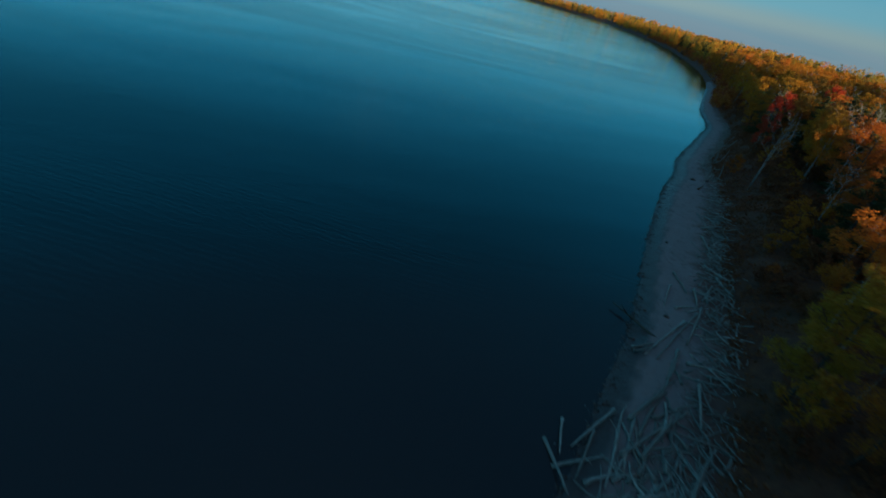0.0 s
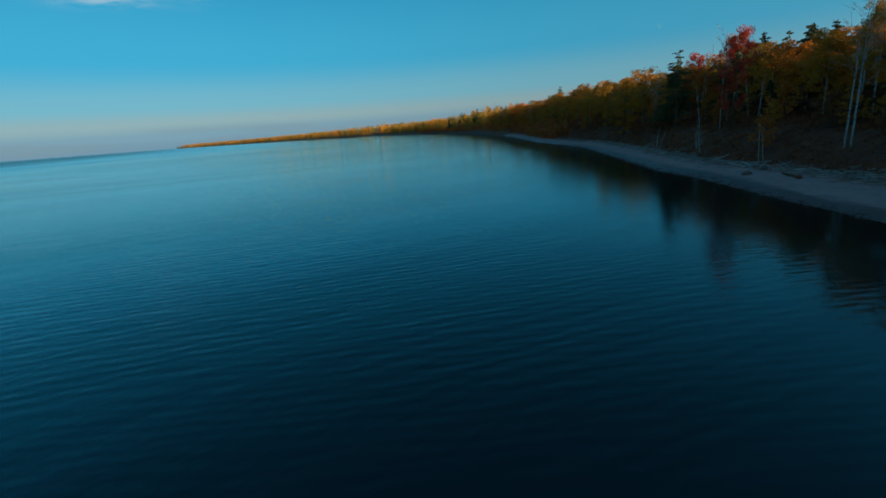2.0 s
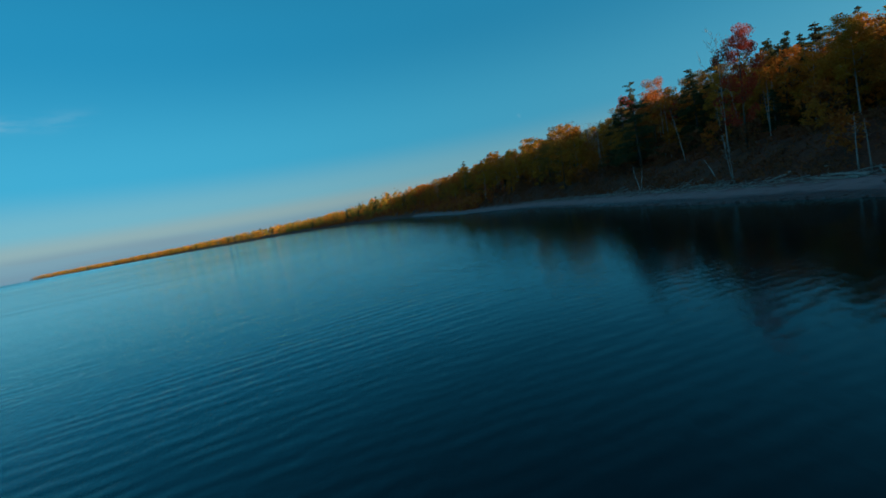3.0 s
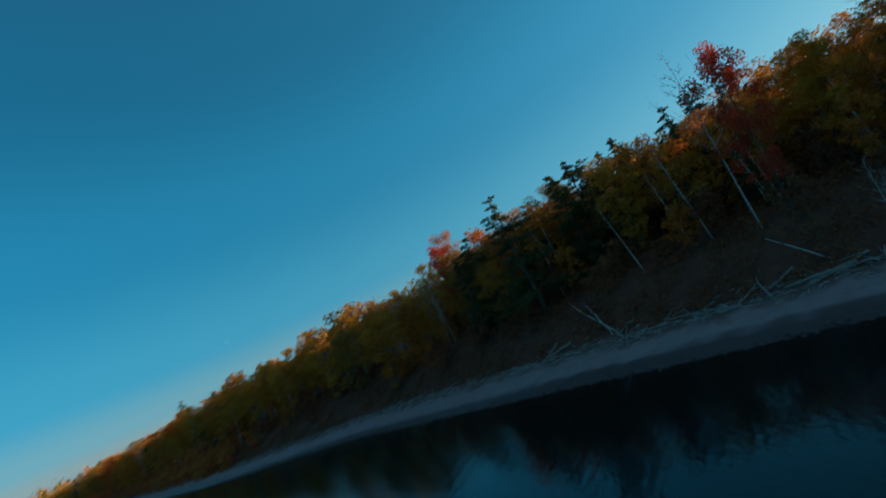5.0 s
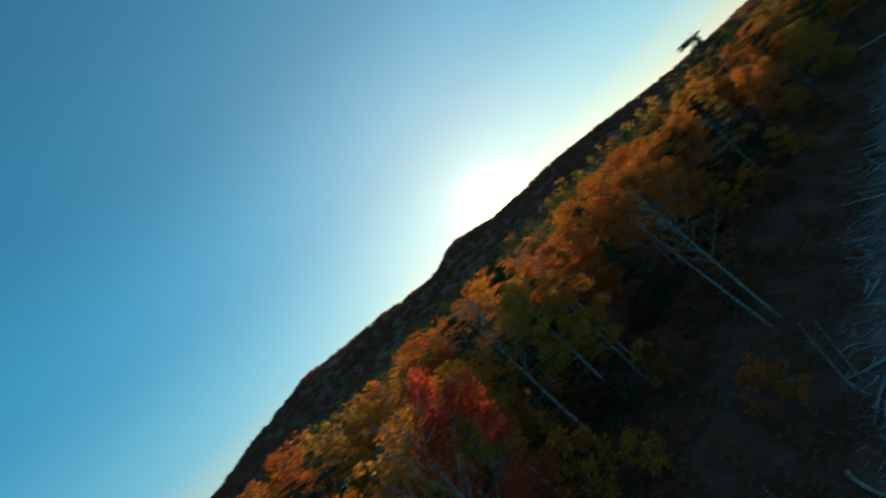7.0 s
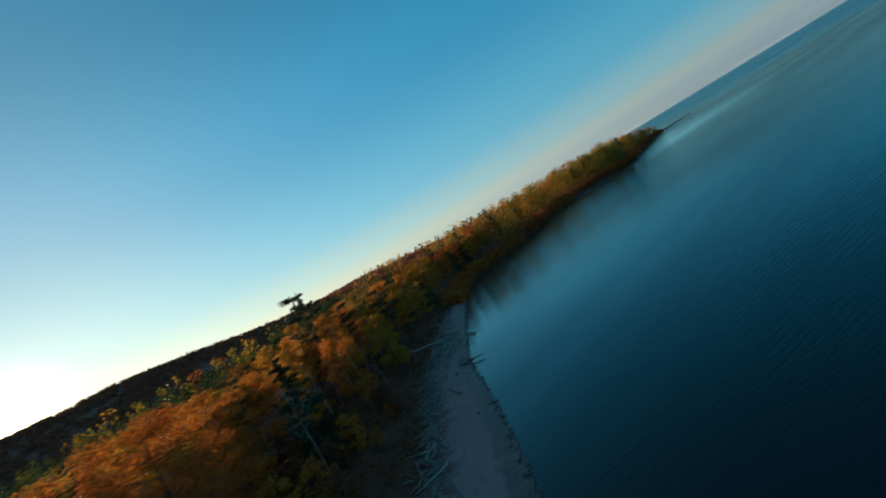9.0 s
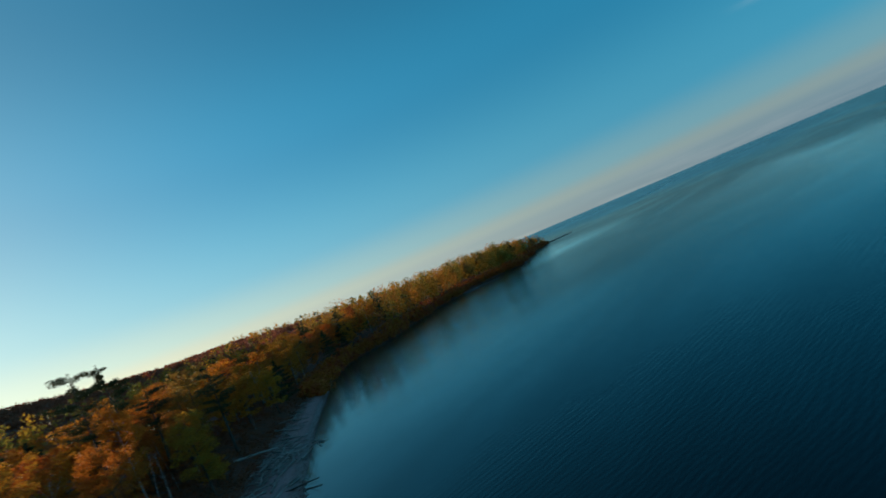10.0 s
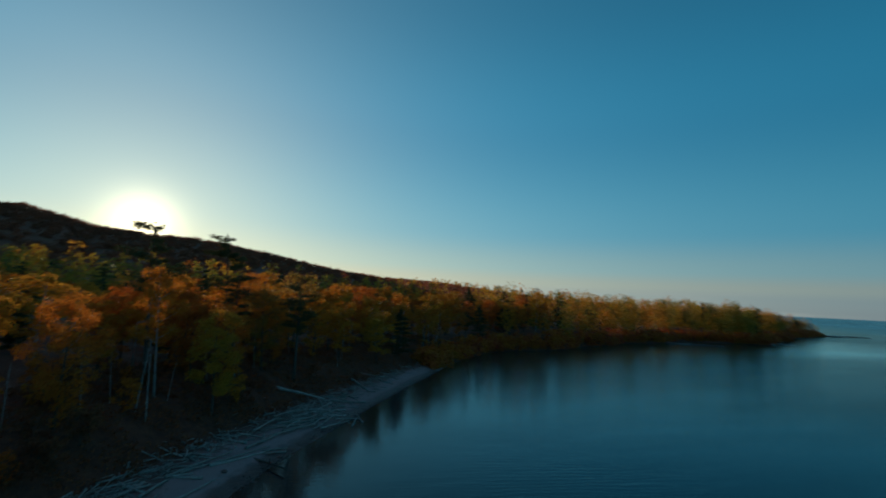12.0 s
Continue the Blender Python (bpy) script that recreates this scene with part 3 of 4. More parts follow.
def conifer(rng, h, width, count, size, name, label, base=0.15, ragged=0.25, flat_top=False):
    """A spruce, hemlock or pine: straight trunk and drooping or level boughs set with needle sprays."""
    line = trunk_line(rng, h, 0.012, 0.006)
    r0 = 0.012 * h + 0.04
    trunk = tube(line, r0 * (1 - 0.94 * np.linspace(0, 1, len(line))), 7)
    arms, centres, radii = [], [], []
    tiers = int(h * (1.5 if not flat_top else 0.8))
    for k in range(tiers):
        f = (k + rng.uniform(0, 0.8)) / tiers
        z0 = h * (base + (0.985 - base) * f)
        p0 = along_line(line, min(z0, h * 0.99))
        spread = width * ((1 - f) ** 0.6 + 0.06) if not flat_top else width * (0.25 + 0.75 * math.sin(math.pi * (0.1 + 0.78 * f)))
        for _ in range(5 if not flat_top else 4):
            if rng.random() < ragged * 0.6:
                continue
            a = rng.uniform(0, 6.28)
            p0 = along_line(line, min(z0 + rng.uniform(-0.5, 0.5), h * 0.985))
            reach = spread * rng.uniform(1 - ragged * 1.4, 1.1)
            out = np.array([math.cos(a), math.sin(a), 0.0])
            t = np.linspace(0, 1, 4)[:, None]
            drop = (rng.uniform(-0.34, -0.02) if not flat_top else rng.uniform(0.0, 0.2)) * reach
            pts = p0 + out * reach * t + np.array([0, 0, 1]) * (drop * t ** 1.2 + 0.08 * reach * t ** 4)
            arms.append(tube(pts, np.linspace(0.012 + 0.012 * reach, 0.006, 4), 4))
            for w in (0.45, 0.75, 1.0):
                centres.append(p0 + (pts[3] - p0) * w)
                radii.append((0.24 + 0.20 * reach) * (1.2 - 0.45 * w))
    for w in np.linspace(0.82, 0.99, 9):  # the leader
        centres.append(along_line(line, h * w))
        radii.append(0.2 + 1.3 * (1 - w))
    v, f = leaves(rng, centres, radii, count, size, 0.55)
    return tree_thing(name, [("trunk", grid_mesh("trunk", *trunk, M_BARK)), ("branchwork", grid_mesh("branchwork", *joined(arms), M_BARK)),
                             ("crown", grid_mesh("crown", v, f, M_NEEDLE, False))], label)


def bare_tree(rng, h, name, label, bark=None, spread=0.22, twigs=5, lean=0.03, base=0.45, stems=1, splay=0.2):
    """A leafless tree: one or several trunks with limbs that fork into fine twigs."""
    bark = bark or M_BIRCH
    trunks, arms = [], []
    for s in range(stems):
        hh = h * (1 - 0.16 * s)
        line = trunk_line(rng, hh, lean if stems == 1 else splay * rng.uniform(0.5, 1.1), 0.018)
        if s:
            line = line + np.array([0.16 * math.cos(s * 2.2), 0.16 * math.sin(s * 2.2), 0])
        r0 = (0.0075 * hh + 0.02)
        trunks.append(tube(line, r0 * (1 - 0.88 * np.linspace(0, 1, len(line))), 7))
        for k in range(14):
            f = (k + rng.uniform(0, 0.9)) / 14
            z0 = hh * (base + (0.97 - base) * f)
            p0 = along_line(line, z0)
            a = rng.uniform(0, 6.28)
            reach = hh * spread * (1 - 0.6 * f) * rng.uniform(0.5, 1.1)
            t = np.linspace(0, 1, 4)[:, None]
            tip = np.array([math.cos(a), math.sin(a), rng.uniform(0.7, 1.5)]) * reach
            pts = p0 + tip * t + rng.normal(0, 0.05 * reach, (4, 3)) * t
            arms.append(tube(pts, np.linspace(r0 * 0.2 * (1 - 0.6 * f) + 0.006, 0.005, 4), 4))
            for _ in range(twigs):
                b = pts[rng.integers(1, 4)]
                q = b + (tip / (np.linalg.norm(tip) + 1e-6) + rng.normal(0, 0.55, 3)) * reach * rng.uniform(0.25, 0.5)
                arms.append(tube(np.array([b, (b + q) / 2 + rng.normal(0, 0.04, 3), q]), [0.013, 0.010, 0.006], 4))
    root = tagged(new(name), label, "tree", group="trees of the shore wood")
    for t in trunks:
        under(new("trunk", grid_mesh("trunk", *t, bark)), root)
    tagged(under(new("branchwork", grid_mesh("branchwork", *joined(arms), bark)), root), kind="stuff")
    return root


R = np.random.default_rng(7)
GOLD = "slender birch with white trunk and yellow autumn leaves"


def family(near):
    """The kinds of trees: fine-leaved for the front of the wood, coarser for its depth."""
    q, z = (9500, 0.078) if near else (2600, 0.155)
    return {
        "aspen": [broadleaf(R, h, b, w, M_GOLD, M_BIRCH, q, z, "birch_tree", GOLD, 15, 0.8, split=near)
                  for h, b, w in ((13.0, 0.30, 2.3), (14.5, 0.34, 2.5), (11.5, 0.26, 2.3), (12.5, 0.38, 2.0))],
        "poplar": [broadleaf(R, h, b, w, M_GOLD, M_BARK, int(q * 1.2), z, "poplar_tree", "poplar with grey trunk and yellow and amber leaves", 17, split=near)
                   for h, b, w in ((13.0, 0.17, 2.6), (12.0, 0.14, 2.5))],
        "maple": [broadleaf(R, h, b, w, M_ORANGE, M_BARK, int(q * 1.15), z, "maple_tree", "maple with thick orange and rust autumn leaves", 16, split=near)
                  for h, b, w in ((12.5, 0.20, 3.0), (14.0, 0.24, 3.2), (11.0, 0.18, 2.8))],
        "red": [broadleaf(R, h, b, w, M_RED, M_BARK, q, z, "red_maple_tree", "slim maple with bright red autumn leaves", 15, split=near)
                for h, b, w in ((12.0, 0.15, 2.5), (10.5, 0.34, 2.2))],
        "olive": [broadleaf(R, h, b, w, M_OLIVE, M_BARK, q, z, "hardwood_tree", "broad tree with olive green leaves turning yellow", 16, split=near)
                  for h, b, w in ((13.0, 0.2, 2.9), (11.5, 0.18, 2.8))],
        "spruce": [conifer(R, h, w, int(q * 1.25), z * 1.1, "spruce_tree", "dark green spruce with ragged drooping boughs", 0.07, rg)
                   for h, w, rg in ((13.5, 3.2, 0.45), (15.0, 3.5, 0.52), (11.0, 2.9, 0.40))],
        "pine": [conifer(R, h, w, int(q * 0.6), z * 1.1, "pine_tree", "tall pine with level wind-swept layered boughs", 0.5, 0.5, True)
                 for h, w in ((15.5, 3.0), (14.5, 2.6))],
    }


kinds = {("near", k): v for k, v in family(True).items()}
kinds.update({("deep", k): v for k, v in family(False).items()})
for nearness in ("near", "deep"):
    kinds[nearness, "bare"] = ([bare_tree(R, h, "bare_birch_tree", "leafless pale birch with fine twigs", None, 0.22, 11) for h in (11.0, 12.5, 9.5)]
                               if nearness == "near" else kinds["near", "bare"])
kinds["near", "snag"] = [bare_tree(R, h, "dead_birch_tree", "dead birch with broken white trunk", None, 0.07, 1, 0.05, 0.6) for h in (7.5, 6.0)]
kinds["near", "stem"] = [bare_tree(R, h, "thin_birch_tree", "thin bare white birch stem", None, 0.06, 1, 0.04, 0.6) for h in (7.0, 8.5)]
kinds["near", "clump"] = [bare_tree(R, 7.5, "birch_clump", "clump of thin white birch stems", None, 0.12, 4, 0.0, 0.5, 3, 0.16)]
kinds["near", "shrub"] = [broadleaf(R, h, 0.1, w, mt, M_BARK, 900, 0.10, "shrub", lb, 9, 0.5) for h, w, mt, lb in (
    (2.4, 1.1, M_BRUSH, "low spreading shrub with russet brown leaves"), (3.0, 1.2, M_BRUSH, "low shrub with brown withered leaves"),
    (3.4, 1.2, M_ORANGE, "young maple sapling with orange leaves"))]
used = {}


def ground_z(x, y):
    return float(height(np.array([[x, y]]))[0])


def plant(kind, which, x, y, tall=1.0, wide=None, spin=None, tilt=0.0, toward=0.0, place="near"):
    """Stands a tree of a kind on the ground; the first of each stands as built, the others are copies."""
    row = kinds[place, kind]
    proto = row[which % len(row)]
    spin = turned(R) if spin is None else spin
    m = pose(x, y, ground_z(x, y) - 0.05, 0, 0, toward) @ pose(0, 0, 0, 0, tilt, 0) @ pose(0, 0, 0, 0, 0, spin - toward)
    m = m @ Matrix.Diagonal((wide or tall, wide or tall, tall, 1))
    key = proto.name
    if key not in used:
        used[key] = True
        proto.matrix_basis = m
        return proto
    keep = proto.matrix_basis.copy()
    proto.matrix_basis = Matrix.Identity(4)
    ob = copy_thing(proto, m)
    proto.matrix_basis = keep
    return ob


# trees that stand out singly: kind, form, x, y, height factor, width factor, lean, lean's bearing
SINGLE = [
    ("bare", 0, 58.9, 78.7, 0.98, 0.75, 1, 160), ("snag", 0, 65.5, 80.8, 0.82, 1.0, 3, 150), ("snag", 1, 62.6, 80.2, 0.8, 0.9, 4, 150),
    ("red", 0, 58.3, 77.0, 0.96, 0.70, 1, 200), ("clump", 0, 52.4, 76.5, 0.56, 0.62, 4, 120),
    ("maple", 1, 103.4, 105.7, 1.14, 0.95, 0, 0), ("spruce", 1, 98.7, 80.6, 0.92, 1.1, 0, 0), ("spruce", 1, 106.7, 84.3, 1.05, 1.15, 0, 0),
    ("spruce", 0, 74.6, 97.4, 0.72, 1.15, 0, 0), ("red", 1, 87.8, 103.6, 1.18, 0.8, 0, 0), ("maple", 1, 90.2, 93.3, 0.82, 0.9, 0, 0),
    ("spruce", 1, 76.3, 84.8, 0.82, 0.95, 0, 0), ("spruce", 2, 73.6, 86.8, 0.98, 1.0, 0, 0), ("spruce", 0, 78.9, 83.0, 0.88, 0.95, 0, 0),
    ("spruce", 0, 62.5, 64.0, 0.90, 0.95, 0, 0), ("spruce", 1, 59.4, 60.4, 0.82, 0.9, 0, 0), ("bare", 1, 57.4, 58.4, 0.98, 1.0, 2, 30), ("bare", 2, 61.2, 62.0, 1.15, 1.0, 2, 30),
    ("aspen", 1, 58.0, 63.7, 0.72, 0.85, 3, 20), ("aspen", 0, 56.5, 62.4, 0.74, 0.8, 3, 20), ("bare", 1, 60.2, 65.6, 0.86, 0.9, 2, 20), ("bare", 2, 41.6, 40.5, 0.9, 0.9, 3, 160), ("bare", 0, 48.8, 61.1, 0.92, 0.9, 4, 10),
    ("stem", 1, 49.4, 61.8, 1.1, 1.1, 4, 20), ("stem", 0, 48.7, 68.0, 0.56, 0.8, 9, 170), ("stem", 1, 48.2, 67.3, 0.4, 0.6, 12, 170), ("aspen", 3, 62.0, 69.5, 0.74, 0.8, 2, 0),
    ("aspen", 1, 66.2, 73.4, 0.60, 0.85, 2, 200),
    ("maple", 2, 33.6, 26.8, 0.84, 0.85, 0, 0), ("pine", 0, 31.8, 13.2, 1.04, 1.0, 3, 40), ("pine", 1, 26.6, -3.8, 1.18, 0.95, 4, 10),
    ("aspen", 1, 30.0, 16.6, 0.86, 0.8, 2, 0), ("spruce", 2, 40.5, 36.0, 0.95, 1.0, 0, 0), ("aspen", 0, -58.0, -66.0, 1.05, 1.3, 0, 0),
    ("spruce", 0, -34.0, -66.0, 1.02, 1.0, 0, 0), ("bare", 0, 268.0, 545.0, 1.2, 1.5, 10, 300), ("spruce", 0, 69.2, 92.7, 0.86, 1.1, 0, 0),
    ("spruce", 0, 71.2, 76.2, 0.82, 0.95, 0, 0), ("spruce", 1, 71.5, 73.7, 0.74, 0.9, 0, 0), ("spruce", 0, 73.0, 70.5, 0.84, 0.95, 0, 0), ("poplar", 0, 63.3, 70.4, 0.72, 0.8, 2, 0),
]
for row in SINGLE:
    plant(row[0], row[1], row[2], row[3], row[4], row[5], None, row[6], row[7])
taken = [np.array(r[2:4]) for r in SINGLE]


def shore_point(u, s):
    k = int(np.clip(np.searchsorted(ALONG, u) - 1, 0, len(SEG_L) - 1))
    d = SEG_D[k] / SEG_L[k]
    return SEG_A[k] + d * (u - ALONG[k]) + np.array([d[1], -d[0]]) * s


def along_at(x, y):
    q = ((LINE - np.array([x, y])) ** 2).sum(1)
    return float(ALONG[int(q.argmin())])


U0, U1 = along_at(-60, -55), along_at(180, 338)
placed = np.array(taken)
pts = []
for _ in range(14000):
    u, s = R.uniform(U0, U1), R.uniform(5, 62)
    p = shore_point(u, s)
    b = s - float(beach_width(p[1]))
    front = 8.6 if 44 < p[1] < 92 and p[0] < 75 else (6.5 if 20 < p[1] < 45 else (2.0 if p[1] > -15 else 0.3))
    if b < front or (b < front + 5 and R.random() < 0.45):
        continue
    gap = (2.7 if b < 22 else 4.0) * (1.0 if -10 < p[1] < 120 else 1.3)
    if (np.hypot(*(placed - p).T) < gap).any():
        continue
    placed = np.vstack([placed, p])
    pts.append((p, b))
    if len(pts) >= 620:
        break
for p, b in pts:
    patch = math.sin(p[0] * 0.045 + 1.2) + math.cos(p[1] * 0.06 - 0.7)
    w = {"aspen": 0.12 + 0.05 * patch, "poplar": 0.24 + 0.07 * patch, "maple": 0.26, "red": 0.045, "olive": 0.09, "spruce": 0.12 - 0.05 * patch, "pine": 0.02, "bare": 0.06}
    if p[1] < 48:
        w.update(maple=0.42, olive=0.03, red=0.0)
    if 58 < p[1] <= 88:
        w.update(aspen=0.08, poplar=0.34, maple=0.36, red=0.02, olive=0.08, spruce=0.12, pine=0.0)
    if p[1] > 88:
        w.update(aspen=0.20, poplar=0.36, maple=0.14, red=0.012, olive=0.07, spruce=0.06, bare=0.13, pine=0.0)
    if 76 < p[1] < 100:
        w.update(spruce=0.38, olive=0.16, maple=0.20, poplar=0.24, aspen=0.06)
    if 18 < p[1] < 48 and b < 16:
        w.update(maple=0.34, bare=0.42, aspen=0.16, spruce=0.03)
    names = list(w)
    pr = np.maximum(np.array([w[n] for n in names]), 0.0)
    kd = names[R.choice(len(names), p=pr / pr.sum())]
    tall = R.uniform(0.72, 0.98) * (0.86 if b < 10 else 1.0) * (1.0 + min(b, 55) * 0.002)
    if 52 < p[1] < 112 and b < 40:
        tall *= 0.86 if p[1] > 82 else (0.92 if b > 13 else 0.8)
    if 60 < p[1] < 77 and p[0] < 76:
        tall *= 0.78
    if p[1] < 45 and b > 12:
        tall *= 0.84
    plant(kd, int(R.integers(0, 9)), p[0], p[1], tall, tall * R.uniform(1.0, 1.4), None, R.uniform(0, 4), R.uniform(0, 360),
          "near" if b < 17 and 0 < p[1] < 112 else "deep")
for _ in range(900):
    x, y = R.uniform(56, 92), R.uniform(62, 100)
    p = np.array([x, y])
    b = float(inland(p[None])[0]) - float(beach_width(y))
    if 11 < b < 30 and (np.hypot(*(placed - p).T) > 2.5).all():
        placed = np.vstack([placed, p])
        tall = R.uniform(0.54, 0.72) if y < 82 else R.uniform(0.62, 0.82)
        plant(("maple", "poplar", "maple", "poplar", "olive")[int(R.integers(0, 5))], int(R.integers(0, 9)), x, y, tall, tall * R.uniform(1.0, 1.4), None, R.uniform(0, 4), R.uniform(0, 360), "deep")
for _ in range(34):
    u = R.uniform(along_at(-19, -36), along_at(25, 39))
    w = float(beach_width(shore_point(u, 0)[1]))
    p = shore_point(u, w + R.uniform(2.5, 8))
    plant("stem", int(R.integers(0, 2)), p[0], p[1], R.uniform(0.5, 1.0), None, None, R.uniform(0, 9), R.uniform(0, 360))
for _ in range(170):
    u = R.uniform(along_at(8, 5), along_at(88, 146))
    w = float(beach_width(shore_point(u, 0)[1]))
    p = shore_point(u, w + R.uniform(2.0, 15))
    plant("shrub", int(R.integers(0, 3)), p[0], p[1], R.uniform(0.5, 1.2))
# pale stems along the wood's front
for _ in range(30):
    u = R.uniform(along_at(50, 82), along_at(92, 158))
    w = float(beach_width(shore_point(u, 0)[1]))
    p = shore_point(u, w + R.uniform(4.5, 11))
    plant("stem", int(R.integers(0, 2)), p[0], p[1], R.uniform(0.55, 0.95), None, None, R.uniform(0, 8), R.uniform(0, 360))
# a form that stands nowhere is not part of the place
for row in kinds.values():
    for ob in row:
        if ob.name not in used and ob.name in scene.objects:
            for o in (*ob.children_recursive, ob):
                bpy.data.objects.remove(o)


# ---- far woods and hill canopy, too many to count ----
def far_leaf():
    k = Mat("far_woods_leaves")
    tone = k.math("ADD", k.attr("tone"), k.math("MULTIPLY", k.math("SUBTRACT", k.island(), 0.5), 0.10))
    col = k.ramp(tone, [(0.0, (0.025, 0.045, 0.02)), (0.12, (0.04, 0.06, 0.024)), (0.15, (0.13, 0.125, 0.03)), (0.32, (0.28, 0.20, 0.03)), (0.5, (0.52, 0.26, 0.028)),
                        (0.72, (0.62, 0.21, 0.022)), (0.88, (0.52, 0.13, 0.024)), (0.93, (0.40, 0.05, 0.03)), (1.0, (0.30, 0.24, 0.17))])
    k.set(col, 0.65, 0.2)
    tr = k.t.nodes.new("ShaderNodeBsdfTranslucent")
    k.put(tr.inputs[0], col)
    mx = k.t.nodes.new("ShaderNodeMixShader")
    mx.inputs[0].default_value = 0.35
    k.t.links.new(k.b.outputs[0], mx.inputs[1])
    k.t.links.new(tr.outputs[0], mx.inputs[2])
    k.t.links.new(mx.outputs[0], k.out.inputs[0])
    return k.m


M_FAR = far_leaf()


def woods(name, spots, per, size, tall, wide, label, tones=(0.0, 1.0), mat=None):
    """One mesh of many tree crowns: clumped sprays with a tone for each tree."""
    n = len(spots)
    z = height(spots)
    hs = tall * R.uniform(0.62, 1.14, n) * np.interp(spots[:, 1], [-60, -30, 20, 60, 90], [1.0, 0.7, 0.7, 0.85, 1.0]) * np.interp(spots[:, 0], [-345, -324, -285, -180, -100], [0.2, 0.46, 0.7, 0.95, 1.0])
    ws = wide * R.uniform(0.75, 1.25, n)
    drift = 0.5 + 0.22 * wave(spots[:, 0], spots[:, 1], 0.07, 5.0) + 0.12 * wave(spots[:, 0], spots[:, 1], 0.021, 2.0)
    tone = np.clip(0.5 * drift + 0.5 * R.random(n) + 0.14 * (R.random(n) - 0.5), 0, 1)
    tone = tones[0] + (tones[1] - tones[0]) * np.where(R.random(n) < 0.13, R.uniform(0, 0.12, n), tone)
    dark = tone < 0.13
    m = 6
    a = R.uniform(0, 6.28, (n, m))
    f = np.linspace(0.10, 0.93, m)[None] * np.ones((n, 1))
    rr = ws[:, None] * np.where(dark[:, None], (1.05 - f) * 0.9, 0.6 * np.sin(math.pi * np.clip(f * 0.85 + 0.08, 0, 1))) * R.uniform(0.5, 1.0, (n, m))
    c = np.stack([spots[:, :1] + np.cos(a) * rr, spots[:, 1:] + np.sin(a) * rr, z[:, None] + hs[:, None] * f], -1)
    cr = ws[:, None] * np.where(dark[:, None], 0.30 + 0.4 * (1 - f), 0.52) * R.uniform(0.7, 1.1, (n, m))
    cnt = n * per
    ti = np.repeat(np.arange(n), per)
    ci = R.integers(0, m, cnt)
    d = R.normal(size=(cnt, 3))
    d /= np.linalg.norm(d, axis=1)[:, None]
    at = c[ti, ci] + d * (cr[ti, ci] * R.uniform(0.4, 1.0, cnt) ** 0.5)[:, None]
    nor = d + R.normal(0, 0.7, (cnt, 3)) + np.array([0, 0, 0.3])
    nor /= np.linalg.norm(nor, axis=1)[:, None]
    t = np.cross(nor, R.normal(size=(cnt, 3)))
    t /= np.linalg.norm(t, axis=1)[:, None]
    b = np.cross(nor, t)
    s = (size * R.uniform(0.6, 1.3, cnt))[:, None]
    q = np.stack([at - t * s * 1.1, at + t * s * 0.8 - b * s * 0.85, at + t * s * 0.8 + b * s * 0.85], 1).reshape(-1, 3)
    me = grid_mesh(name, q, np.arange(cnt * 3).reshape(-1, 3), mat or M_FAR, False)
    me.attributes.new("tone", "FLOAT", "POINT").data.foreach_set("value", np.repeat(tone[ti], 3).astype(np.float32))
    return tagged(new(name, me), label, "woods", kind="stuff")


def strip(u0, u1, s0, s1, n, least=4):
    out = []
    while len(out) < n:
        u, s = R.uniform(u0, u1, n), s0 + (s1 - s0) * R.random(n)
        out += [shore_point(a, b) for a, b in zip(u, s)]
    out = np.array(out[:n])
    return out[inland(out) > least]


woods("headland_woods", strip(along_at(-339, -156), U0 - 2, 3, 55, 560), 330, 0.27, 13.0, 4.7, "autumn wood of gold and rust trees along the headland")
woods("inland_woods", strip(U0, U1, 60, 210, 1300), 150, 0.42, 14.6, 4.0, "autumn wood with gold and dark green crowns")
woods("shore_woods", strip(U1 + 1, along_at(360, 1100), 3, 110, 1600), 110, 0.55, 14.0, 3.8, "sunlit golden autumn wood along the lake")
woods("distant_woods", strip(along_at(360, 1100), ALONG[-1] - 5, 4, 160, 1500), 40, 1.6, 20.0, 6.5, "distant low wooded shore in autumn gold")
woods("headland_back_woods", strip(along_at(-540, -1200), along_at(-339, -156), 6, 200, 500), 30, 1.0, 13.0, 4.0, "autumn wood behind the headland")
woods("shore_brush", np.vstack([strip(along_at(-339, -156), along_at(-8, -19), -0.6, 4.5, 1100, -0.8), strip(along_at(88, 146), along_at(300, 750), 2.5, 11, 560, 2)]),
      60, 0.3, 3.2, 1.7, "low brush and young trees at the water's edge", (0.80, 0.95))
hp = []
for _ in range(6500):
    az, r = radians(R.uniform(70, 232)), R.uniform(0, 1) ** 0.7 * 660 + 340
    hp.append((BAY[0] + math.sin(az) * r, BAY[1] + math.cos(az) * r))
hp = np.array(hp)
M_HILL = leaf_material("hillside_woods", [(0.0, (0.30, 0.085, 0.05)), (0.5, (0.38, 0.11, 0.06)), (1.0, (0.46, 0.14, 0.065))], 0.32)
woods("hill_woods", hp[inland(hp) > 60], 90, 1.0, 4.0, 7.5, "wooded hillside of brown autumn crowns", (0.66, 0.95), M_HILL)


